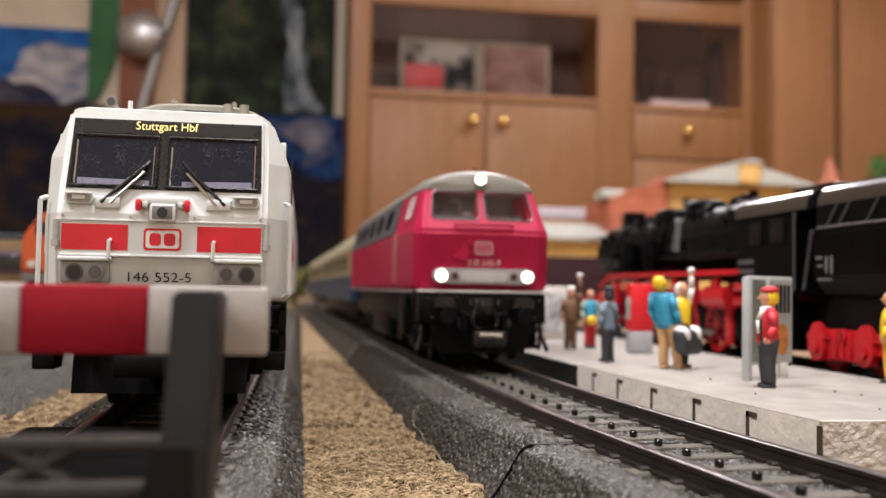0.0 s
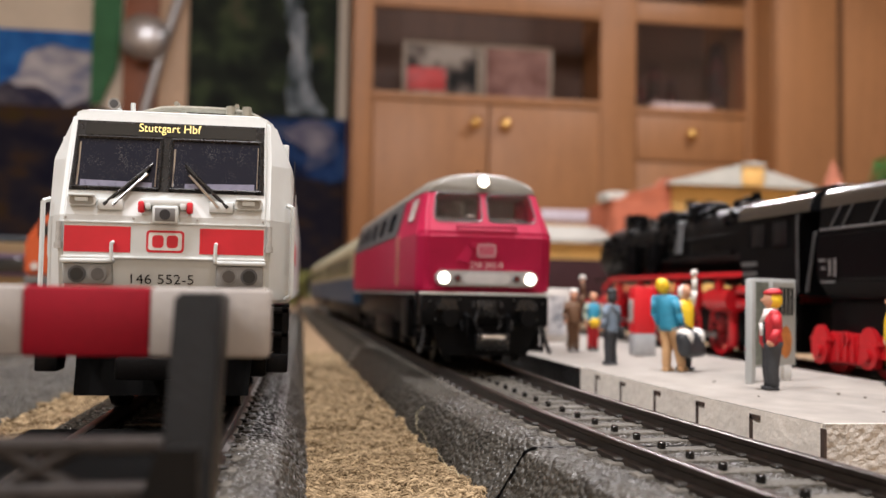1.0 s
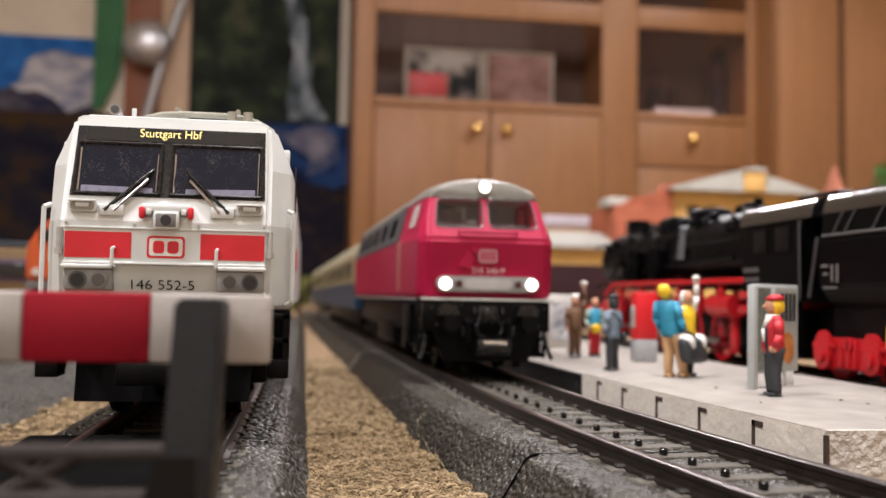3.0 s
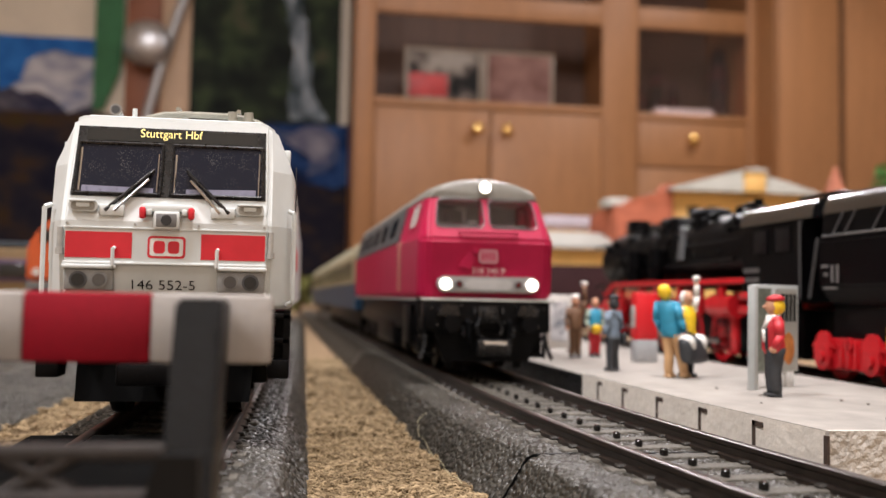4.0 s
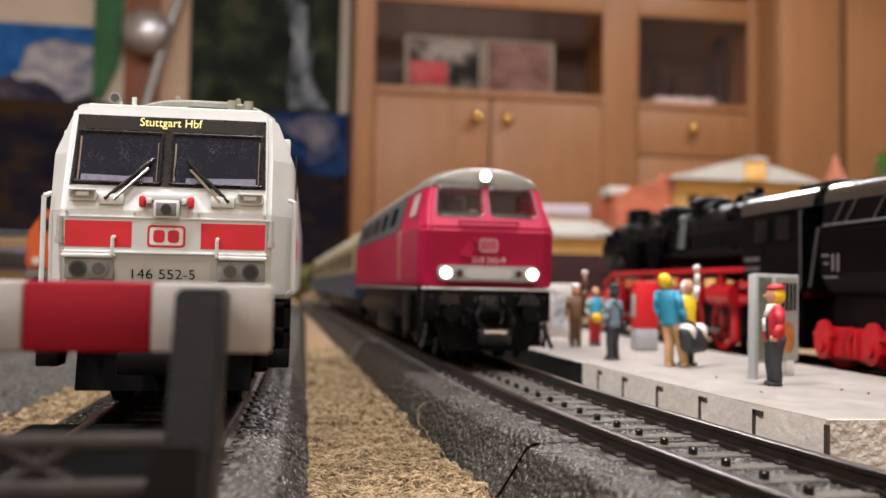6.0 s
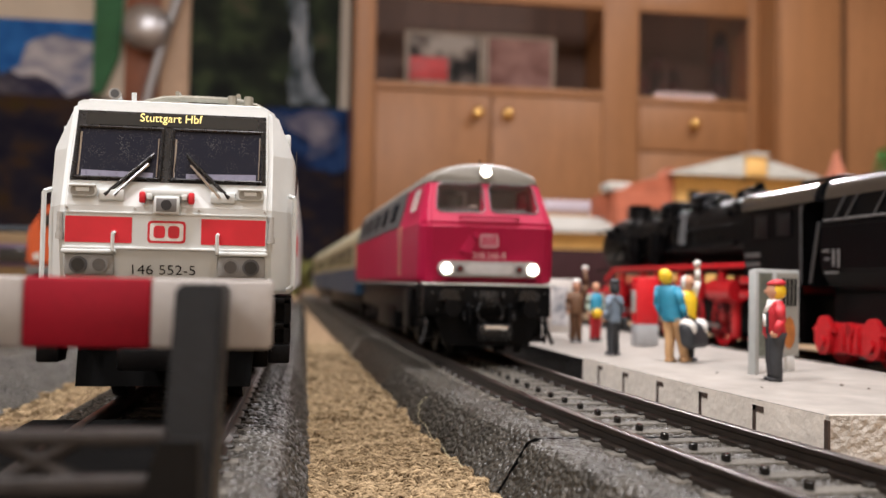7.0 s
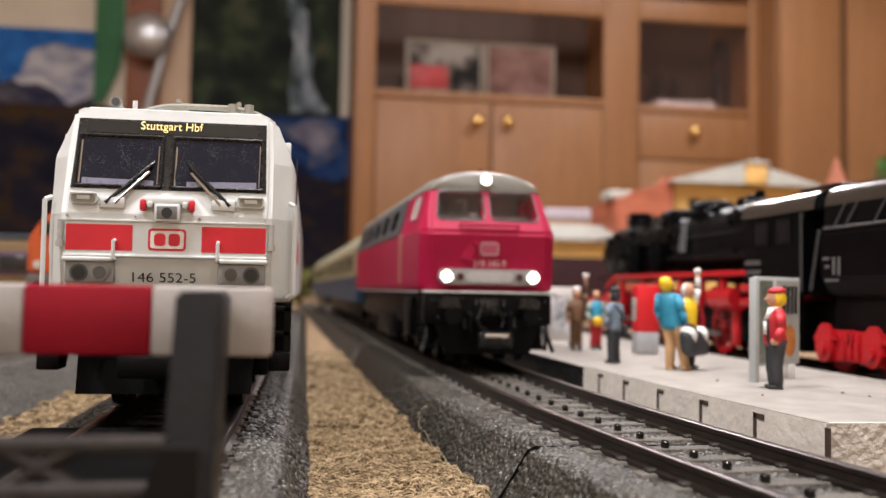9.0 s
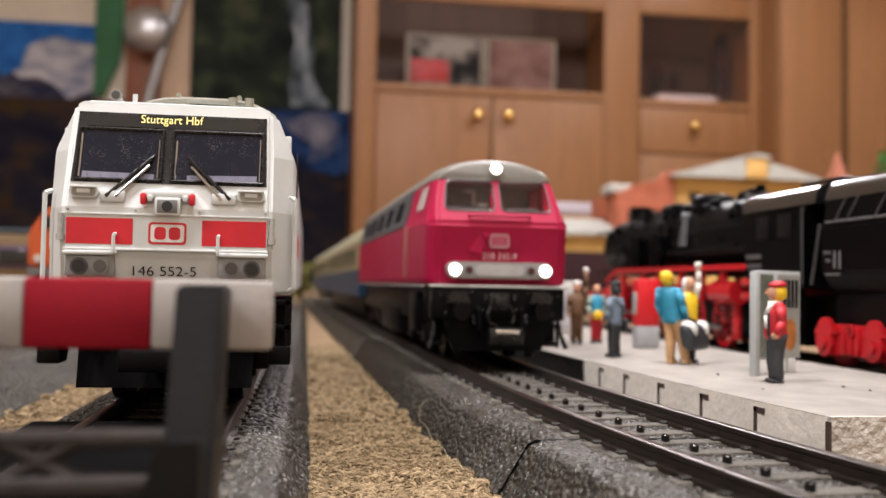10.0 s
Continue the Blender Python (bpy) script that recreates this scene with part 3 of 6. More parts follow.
        part("side_window", box(s * 16.95 - 0.1, s * 16.95 + 0.1, 16, 24, 30, 35, bev=0.05), DARKPANE, L)
        part("mirror_flap", box(s * 15.6 - 0.5, s * 15.6 + 0.5, 9.5, 11.5, 35.6, 40.0, bev=0.2), WHITE, L, "folded white side mirror")
        part("side_band", box(s * 17 - 0.12, s * 17 + 0.12, 14, 60, 23, 26.5), BAND, L, "red painted band")
    for s in (-1, 1):
        for x, z in ((6.2, 29.1), (8.9, 29.1), (6.2, 30.0), (8.9, 30.0), (13.0, 27.6), (13.0, 21.9), (4.2, 27.6)):
            bolt = bmesh.new()
            rod(bolt, (s * x, fy(z) - 0.32, z), (s * x, fy(z) + 0.1, z), 0.17, 8)
            part("bolt", bolt, mat("bolt_grey", (0.4, 0.4, 0.38), 0.4, metal=0.4), L)
        hinge = bmesh.new()
        rod(hinge, (s * 13.9, 0.2, 24.0), (s * 13.9, 0.2, 27.0), 0.38, 10)
        rod(hinge, (s * 13.9, 0.2, 23.4), (s * 13.9, 0.2, 24.2), 0.55, 10)
        part("door_hinge", hinge, mat("hinge_grey", (0.42, 0.42, 0.40), 0.45), L)
        part("cab_door_seam", box(s * 16.98 - 0.06, s * 16.98 + 0.06, 13, 13.5, 17, 38), DARKGREY, L)
    part("camera_housing", box(-3.4, 3.4, -0.7, 0.6, 29.3, 30.4, bev=0.3), WHITE, L)
    c = part("coupling_socket", box(-1.7, 1.7, -1.0, 0.5, 27.0, 29.4, bev=0.25), WHITE, L)
    bm = bmesh.new()
    rod(bm, (0, -1.16, 28.2), (0, -0.5, 28.2), 0.72, 16)
    part("socket_face", box(-1.35, 1.35, -1.08, 0, 27.3, 29.1, bev=0.1), mat("socket_grey", (0.17, 0.17, 0.17), 0.5), c, "grey socket face")
    part("socket_hole", bm, mat("socket_dark", (0.02, 0.02, 0.022), 0.5), c)
    for s in (-1, 1):
        part("socket_bracket", box(s * 2.3 - 0.35, s * 2.3 + 0.35, -0.9, 0.3, 28.9, 29.7, bev=0.12), WHITE, c)
    part("ledge", box(-13.4, 13.4, -0.16, 0.4, 26.9, 27.2, bev=0.08), WHITE, L)
    part("ledge", box(-13.4, 13.4, -0.3, 0.4, 22.1, 22.5, bev=0.15), WHITE, L)
    logo = part("company_badge", plate(bmesh.new(), rounded(-2.5, 2.5, 23.1, 26.1, 0.5), -0.05, 0.2), BAND, L, "white badge with a red outline")
    part("badge_field", plate(bmesh.new(), rounded(-2.2, 2.2, 23.4, 25.8, 0.35), -0.09, 0.1), mat("badge_white", (0.75, 0.75, 0.73), 0.5), logo)
    for x0 in (-1.7, 0.2):
        part("badge_bar", plate(bmesh.new(), rounded(x0, x0 + 1.5, 23.75, 25.45, 0.45), -0.13, 0), BAND, logo, "plain red shape")
    lettering("running_number", "146 552-5", 1.42, 8.3, L, BLACK, (-0.5, fy(19.4) - 0.05, 19.4), rx=106, label="black running number", thin=0.018)
    lettering("display_text", "Stuttgart Hbf", 1.25, 8.4, L, mat("amber_display", (1.0, 0.82, 0.30), 0.5, var=0.0, emit=1.0), (-0.3, fy(40.5) - 0.30, 40.55), rx=90 - 14, label="lit yellow destination text", thin=0.02)
    part("underframe", box(-14, 14, 1, 210, 9.5, 16.3, bev=0.6), BLACK, L)
    plow = loft(bmesh.new(), [[(-11.0, -1, 3.9), (11.6, -1, 3.9), (11.6, 0.5, 3.9), (-11.0, 0.5, 3.9)], [(-11.2, 1, 10), (12.0, 1, 10), (12.0, 2.5, 10), (-11.2, 2.5, 10)]])
    part("snow_plough", plow, MATTE, L)
    cp = bmesh.new()
    bx(cp, -2.0, 2.0, -8, 2, 7.2, 9.2, bev=0.4)
    bx(cp, -4.2, 4.2, -10, -8, 6.8, 9.6, bev=0.4)
    part("coupler", cp, BLACK, L)
    for y0 in (20, 55, 140, 175):
        for s in (-1, 1):
            wh = bmesh.new()
            rod(wh, (s * 7.4, y0, 7.2), (s * 9.6, y0, 7.2), 7.2, 20)
            part("wheel", wh, BLACK, L)
    for y0 in (12, 132):
        for s in (-1, 1):
            part("bogie_frame", box(s * 12 - 1.6, s * 12 + 1.6, y0, y0 + 52, 5.2, 10, bev=0.6), BLACK, L)
    # roof gear
    part("roof", box(-12.2, 12.2, 5, 214, 42.3, 43.3, bev=0.5), WHITE, L)
    pg = bmesh.new()
    arc = [(x, 14, 44.5 + 1.2 * (1 - abs((x - 2.8) / 8.8) ** 4)) for x in (-6.0, -5.2, -3.0, 0, 3.8, 6.5, 9, 10.8, 11.6)]
    pipe(pg, arc, 0.34, 8)
    pipe(pg, [(x, 17.5, z + 0.35) for x, _, z in arc], 0.34, 8)
    pipe(pg, [(-1, 14, 46.3), (0, 60, 45.4), (3, 100, 45.6)], 0.4)
    pipe(pg, [(8, 14, 46.3), (6, 60, 45.4), (4, 100, 45.6)], 0.4)
    bx(pg, -7, 9, 60, 100, 43.2, 44.0, bev=0.2)
    for x in (7.2, 9.6):
        rod(pg, (x, 13, 43), (x, 13, 46), 0.7)
    part("pantograph", pg, mat("pantograph_grey", (0.30, 0.29, 0.24), 0.45, metal=0.3), L, "folded grey pantograph")
    hn = bmesh.new()
    rod(hn, (-8.6, 6.5, 44.4), (-8.6, 10, 44.4), 0.85, 16, 0.4)
    rod(hn, (-8.6, 10, 44.4), (-8.6, 16, 44.2), 0.3)
    rod(hn, (-8.6, 8.5, 42.4), (-8.6, 8.5, 44.4), 0.3)
    part("horn", hn, mat("horn_grey", (0.35, 0.35, 0.34), 0.35, metal=0.6), L, "small round horn")
    mouth = bmesh.new()
    rod(mouth, (-8.6, 6.42, 44.4), (-8.6, 6.6, 44.4), 0.6, 14)
    part("horn_mouth", mouth, DARKGREY, L, "dark horn mouth")
    an = bmesh.new()
    rod(an, (-6.2, 8, 42.3), (-6.2, 8, 44.9), 0.35, 8)
    part("antenna", an, WHITE, L)
    return L


electric_loco()

# ---- red diesel locomotive ----


def diesel_loco():
    L = thing("diesel_locomotive", 44.6, 223, RAIL, "cherry red model diesel locomotive with lit headlamps", "model locomotive", rz=1.64)

    def ring(y, hb, hr, front):
        lean = 6.6 * front
        pts = [(hb - 0.3, 18.2, 2.0 * front), (hb, 20, 1.7 * front), (hb, 33.4, 0), (hr + 1.2, 39.5, lean * 0.55), (hr, 45.0, lean)]
        return [(x, y + d, z) for x, z, d in pts] + [(-x, y + d, z) for x, z, d in pts[::-1]]
    body = loft(bmesh.new(), [ring(0, 15.5, 13.8, 1), ring(2.6, 17.8, 14.9, 0.8), ring(15, 18.3, 15.3, 0), ring(188, 18.3, 15.3, 0)], strips=True)
    bmesh.ops.bevel(body, geom=[e for e in body.edges if e.calc_face_angle(0) > 0.35], offset=0.7 * MM, segments=3, affect="EDGES")
    fy = lambda z: 1.7 * (33.4 - z) / 13.4 if z < 33.4 else (3.63 * (z - 33.4) / 6.1 if z < 39.5 else 3.63 + 2.97 * (z - 39.5) / 5.5)
    panes = {}
    for s in (-1, 1):
        pts = [(x if s > 0 else -x, z) for x, z in rounded(0.8, 13.5, 36.6, 44.4, 1.4)]
        panes[s] = [(x - s * 0.9 * max(0, (z - 36.6) / 7.4) * (1 if abs(x) > 6 else 0), z) for x, z in pts]
    cutters = [box(-13.0, 13.0, 8.5, 24, 34.5, 44.4)]
    for s in (-1, 1):
        cutters.append(loft(bmesh.new(), [[(x, fy(z) - 2, z) for x, z in panes[s]], [(x, fy(z) + 9, z) for x, z in panes[s]]]))
        cutters.append(box(min(s * 12, s * 20), max(s * 12, s * 20), 13.6, 21.4, 37.6, 43.0))
    part("body", carve(body, cutters), CHERRY, L, sharp=7)
    cabin = mat("cab_interior_grey", (0.36, 0.35, 0.32), 0.6, var=0.15)
    part("cab_bulkhead", box(-12.9, 12.9, 23.4, 23.95, 34.6, 44.3), cabin, L, "grey cab bulkhead")
    part("cab_lining", box(-12.9, 12.9, 8.6, 23.3, 34.55, 34.9), cabin, L)
    part("cab_lining", box(-12.9, 12.9, 8.6, 23.3, 44.0, 44.3), cabin, L)
    desk = loft(bmesh.new(), [[(-12, 8.6, 35), (12, 8.6, 35), (12, 8.6, 38.2), (-12, 8.6, 38.2)], [(-12, 13.5, 35), (12, 13.5, 35), (12, 13.5, 37.2), (-12, 13.5, 37.2)]])
    part("driver_desk", desk, mat("desk_grey", (0.10, 0.10, 0.095), 0.5), L)
    # Two white pieces added to imitate the bright reflection in the left pane.
    part("control_panel", box(-4.6, -1.6, 22.2, 23.3, 39.6, 43.8, bev=0.3), mat("glint_white", (0.80, 0.79, 0.75), 0.3), L, "white panel imitating a reflection in the pane")
    part("desk_instrument", box(-3.4, -1.4, 9.4, 11.2, 37.9, 39.0, bev=0.25), mat("glint_white", (0.80, 0.79, 0.75), 0.3), L, "small white block imitating a reflection in the pane")
    seat = box(-8.6, -3.6, 17, 18.2, 35, 42.4, bev=0.5)
    bx(seat, -8.6, -3.6, 13.8, 17, 36.8, 37.8, bev=0.4)
    part("driver_seat", seat, mat("seat_grey", (0.22, 0.21, 0.19), 0.6), L)
    rings = []
    for y, w, h, z0 in ((6.2, 13.9, 3.4, 45.0), (6.9, 14.2, 4.6, 45.0), (10, 14.7, 5.4, 45.0), (18, 15.4, 5.7, 45.0), (188, 15.4, 5.7, 45.0)):
        r = [(w * math.cos(a), y, z0 - 0.3 + h * math.sin(a) ** 0.9) for a in [math.pi * i / 16 for i in range(17)]]
        rings.append(r)
    part("roof", loft(bmesh.new(), rings), ROOFGREY, L, "warm grey domed roof")
    for s in (-1, 1):
        pts = panes[s]
        w = part("window", loft(bmesh.new(), [[(x, fy(z) - 0.05, z) for x, z in pts], [(x, fy(z) + 0.4, z) for x, z in pts]]), CABPANE, L, "clear cab windscreen")
        w.visible_shadow = False
        fr = bmesh.new()
        pipe(fr, [(x, fy(z) - 0.12, z) for x, z in pts + pts[:1]], 0.2)
        part("window_frame", fr, mat("dull_alloy", (0.10, 0.10, 0.10), 0.35, metal=0.5), w)
        lp = bmesh.new()
        rod(lp, (s * 11.2, -1.2, 22), (s * 11.2, 1, 22), 1.75, 24)
        hd = part("headlight", lp, SILVER, L)
        ln = bmesh.new()
        rod(ln, (s * 11.2, -1.45, 22), (s * 11.2, -1.1, 22), 1.36, 24)
        part("lens", ln, WARMLIGHT, hd, "glowing warm white lens")
        tl = bmesh.new()
        rod(tl, (s * 7.7, -1.1, 22), (s * 7.7, 0, 22), 0.95, 16)
        tail = part("tail_lamp", tl, DARKGREY, L)
        tb = bmesh.new()
        rod(tb, (s * 7.7, -1.2, 22), (s * 7.7, -0.9, 22), 0.6, 16)
        part("lens", tb, mat("dark_red_lens", (0.10, 0.01, 0.01), 0.2), tail)
        fr = bmesh.new()
        side = lambda z: s * (18.4 - 3.05 * max(0, z - 33.4) / 11.6)
        rim = [(13.4, 37.4), (21.6, 37.4), (21.6, 43.2), (13.4, 43.2), (13.4, 37.4)]
        pipe(fr, [(side(z), y, z) for y, z in rim], 0.2)
        pipe(fr, [(side(37.4), 17.5, 37.4), (side(43.2), 17.5, 43.2)], 0.2)
        sw = part("cab_side_window", fr, SILVER, L, "bright cab side window frame")
        glazing = loft(bmesh.new(), [[(side(z) - s * d, y, z) for y, z in rim[:4]] for d in (0.1, 0.4)])
        pn = part("pane", glazing, CABPANE, sw)
        pn.visible_shadow = False
        gr = bmesh.new()
        for yy in (32, 36.5):
            pipe(gr, [(s * 18.0, yy, 20), (s * 18.6, yy, 20.4), (s * 18.6, yy, 33.5), (s * 18.1, yy, 34)], 0.16)
        part("grab_rail", gr, mat("pale_gold_rail", (0.52, 0.30, 0.22), 0.35, metal=0.5), L, "pale gold grab rails")
        grille = loft(bmesh.new(), [[(s * 18.4, 40, 34.6), (s * 15.7, 40, 44.9), (s * 14.6, 40, 44.9), (s * 17.0, 40, 34.6)], [(s * 18.4, 186, 34.6), (s * 15.7, 186, 44.9), (s * 14.6, 186, 44.9), (s * 17.0, 186, 34.6)]])
        part("side_grille", grille, DARKGREY, L, "dark grey louvred side band")
        for yy in (52, 78, 104, 130, 156):
            part("grille_window", loft(bmesh.new(), [[(s * 17.95, yy, 36.8), (s * 16.45, yy, 42.6), (s * 15.3, yy, 42.6), (s * 16.9, yy, 36.8)], [(s * 17.95, yy + 14, 36.8), (s * 16.45, yy + 14, 42.6), (s * 15.3, yy + 14, 42.6), (s * 16.9, yy + 14, 36.8)]]), DARKPANE, L)
        bf = bmesh.new()
        rod(bf, (s * 10, -4, 12.1), (s * 10, 3, 12.1), 1.5, 14)
        rod(bf, (s * 10, -4.6, 12.1), (s * 10, -4, 12.1), 2.1, 20)
        part("buffer", bf, BLACK, L)
        st = bmesh.new()
        for z in (4, 8.2, 12.4):
            bx(st, s * 14.6 - 1.8, s * 14.6 + 1.8, 4, 8, z, z + 0.8, bev=0.15)
        bx(st, s * 16.0 - 0.4, s * 16.0 + 0.4, 3.8, 4.4, 3.6, 17)
        bx(st, s * 14.6 - 1.9, s * 14.6 + 1.9, 8, 8.6, 3.6, 17)
        part("steps", st, BLACK, L)
        part("sand_box", box(s * 14 - 2.5, s * 14 + 2.5, 26, 40, 6, 16.5, bev=0.6), BLACK, L)
        hose = bmesh.new()
        pipe(hose, [(s * 5.4, -0.5, 13), (s * 5.4, -2.2, 12), (s * 5.2, -2.4, 8), (s * 4.6, -1.8, 6)], 0.5, 8)
        part("brake_hose", hose, BLACK, L)
    part("lamp_bar", plate(bmesh.new(), rounded(-13.2, 13.2, 20.0, 24.0, 1.9), -0.5, 1.2), mat("lamp_bar_grey", (0.30, 0.29, 0.28), 0.45), L, "grey oval lamp surround")
    part("lamp_bar_inlay", plate(bmesh.new(), rounded(-6.0, 6.0, 20.6, 23.3, 1.2), -0.75, 0), mat("inlay_grey", (0.42, 0.41, 0.40), 0.4), L)
    part("waist_strip", box(-17.2, 17.2, -0.6, 2, 17.7, 18.4, bev=0.2), SILVER, L, "silver waist strip")
    for s in (-1, 1):
        part("waist_strip", box(s * 18.1 - 0.2, s * 18.1 + 0.2, 3, 187, 17.7, 18.3), mat("dull_strip", (0.28, 0.27, 0.26), 0.4), L)
    sill = bmesh.new()
    pipe(sill, [(-7.6, fy(35) - 0.2, 35.2), (-7.4, fy(35) - 0.9, 35.3), (7.4, fy(35) - 0.9, 35.3), (7.6, fy(35) - 0.2, 35.2)], 0.35)
    part("hand_rail", sill, CHERRY, L)
    part("badge", plate(bmesh.new(), rounded(-2.5, 2.5, 27.4, 31.0, 0.9), 0.3, 1.0), mat("badge_pink", (0.42, 0.18, 0.21), 0.45), L, "pale worn badge")
    bm = bmesh.new()
    for x in (-1.5, -0.5, 0.5, 1.5):
        bx(bm, x - 0.25, x + 0.25, 0.2, 0.5, 28.1, 30.3)
    part("badge_bars", bm, CHERRY, L)
    lettering("running_number", "218 245-9", 1.7, 8.6, L, mat("number_pink", (0.62, 0.42, 0.42), 0.5), (0.2, 0.93, 25.4), label="pale running number")
    sock = bmesh.new()
    plate(sock, [(-7.6, 26.6), (-4.6, 25.8), (-3.6, 29), (-5, 30.6)], 0.25, 1.2)
    part("cable_socket", sock, CHERRY, L)
    sk2 = bmesh.new()
    rod(sk2, (-3.4, -0.2, 30.6), (-3.4, 0.6, 30.6), 0.8, 12)
    part("cable_plug", sk2, CHERRY, L)
    tp = bmesh.new()
    rod(tp, (0, 5.3, 47.5), (0, 10, 47.5), 1.6, 22)
    top = part("top_headlight", tp, ROOFGREY, L)
    tl = bmesh.new()
    rod(tl, (0, 5.0, 47.5), (0, 5.4, 47.5), 1.3, 22)
    part("lens", tl, WARMLIGHT, top, "glowing warm white lens")
    an = bmesh.new()
    rod(an, (0.2, 14, 49), (0.2, 14, 51.6), 0.22, 6)
    part("antenna", an, BLACK, L)
    part("buffer_beam", box(-16.5, 16.5, -0.2, 6, 10.0, 17.7, bev=0.6), BLACK, L)
    part("underframe", box(-15, 15, 6, 186, 9, 17.9, bev=0.5), BLACK, L)
    for s in (-1, 1):
        br = bmesh.new()
        plate(br, [(s * 8.2, 16.8), (s * 12.0, 16.8), (s * 13.2, 14.0), (s * 7.4, 14.0)], -1.6, 0.1)
        part("buffer_bracket", br, SATIN, L)
    fr = loft(bmesh.new(), [[(-11, 1, 3), (11, 1, 3), (11, 3, 3), (-11, 3, 3)], [(-14, 0.6, 10.2), (14, 0.6, 10.2), (14, 2.6, 10.2), (-14, 2.6, 10.2)]])
    part("front_skirt", fr, BLACK, L)
    for s in (-1, 1):
        for k, (x0, z0, x1, z1) in enumerate(((13.0, 15.8, 12.2, 14.2), (3.6, 16.2, 3.6, 14.6), (6.6, 11.4, 6.4, 9.0))):
            tap = bmesh.new()
            rod(tap, (s * x0, -0.9, z0), (s * x1, -1.4, z1), 0.45, 8)
            part("air_tap", tap, SATIN, L)
        guard = bmesh.new()
        plate(guard, [(s * 8.0, 1.2), (s * 9.6, 1.2), (s * 11.6, 6.0), (s * 12.4, 10), (s * 9.2, 10)], 5.0, 5.8)
        part("rail_guard", guard, BLACK, L)
        hook = bmesh.new()
        pipe(hook, [(s * 15.6, 2.0, 9.6), (s * 15.9, 1.0, 7.0), (s * 16.6, 0.4, 4.6), (s * 17.2, 0.2, 3.6)], 0.55, 8)
        part("step_hook", hook, SATIN, L)
    for x, z in ((-14.6, 15.9), (-11.0, 16.9), (-7.0, 16.6), (-4.2, 12.4), (4.2, 12.4), (7.0, 16.6), (11.0, 16.9), (14.6, 15.9), (-13.2, 11.6), (13.2, 11.6)):
        bolt = bmesh.new()
        rod(bolt, (x, -0.7, z), (x, 0.2, z), 0.34, 8)
        ball(bolt, (x, -0.7, z), 0.34, 0.25, 0.34, 8, 5)
        part("bolt", bolt, mat("worn_black_metal", (0.05, 0.05, 0.05), 0.25, metal=0.7), L)
    chain = bmesh.new()
    pipe(chain, [(-2.2, -1.4, 13.6), (-3.4, -2.2, 11.2), (-2.6, -2.4, 9.2), (-0.8, -2.2, 8.6)], 0.42, 8)
    pipe(chain, [(2.2, -1.4, 13.6), (3.4, -2.0, 11.0), (2.8, -2.2, 9.4)], 0.36, 8)
    part("coupling_chain", chain, SATIN, L, "black screw coupling")
    hk = bmesh.new()
    bx(hk, -1.6, 1.6, -3, 1, 13.0, 15.6, bev=0.4)
    bx(hk, -2.6, 2.6, -1, 0.2, 12.2, 16.4, bev=0.3)
    part("draw_hook", hk, SATIN, L)
    cp = bmesh.new()
    bx(cp, -1.8, 1.8, -6, 4, 5.6, 7.6, bev=0.3)
    bx(cp, -4.2, 4.2, -8.6, -6, 4.8, 8.6, bev=0.5)
    part("coupler", cp, SATIN, L)
    part("coupler_loop", box(-3.0, 3.0, -9.2, -8.5, 7.2, 8.3, bev=0.2), CHROME, L, "shiny metal coupling loop")
    for y0 in (24, 48, 138, 162):
        for s in (-1, 1):
            wh = bmesh.new()
            rod(wh, (s * 7.4, y0, 5.75), (s * 9.6, y0, 5.75), 5.75, 20)
            part("wheel", wh, BLACK, L)
    for y0 in (16, 130):
        for s in (-1, 1):
            bg = bmesh.new()
            bx(bg, s * 12.4 - 1.2, s * 12.4 + 1.2, y0, y0 + 42, 4.5, 9.5, bev=0.5)
            for k in (8, 32):
                bx(bg, s * 13.2 - 1.6, s * 13.2 + 1.6, y0 + k - 3, y0 + k + 3, 3.4, 8.4, bev=0.5)
            part("bogie_frame", bg, BLACK, L)
    tank = bmesh.new()
    bx(tank, -15.5, 15.5, 68, 120, 3.5, 11, bev=1.0)
    part("fuel_tank", tank, BLACK, L)
    # bring the shell to its true width of 35 mm, the wheels staying on the rails
    k = 0.961
    lift = lambda z: z * 1.0208 if z < 12 * MM else z * k + 0.72 * MM
    for ob in L.children_recursive:
        at = ob.matrix_basis.translation
        for v in ob.data.vertices:
            v.co = Vector((v.co.x * k, v.co.y * k, lift(v.co.z) if at.length < 1e-6 else v.co.z * k))
        if at.length >= 1e-6:
            ob.matrix_basis.translation = Vector((at.x * k, at.y * k, lift(at.z)))
    return L


diesel = diesel_loco()


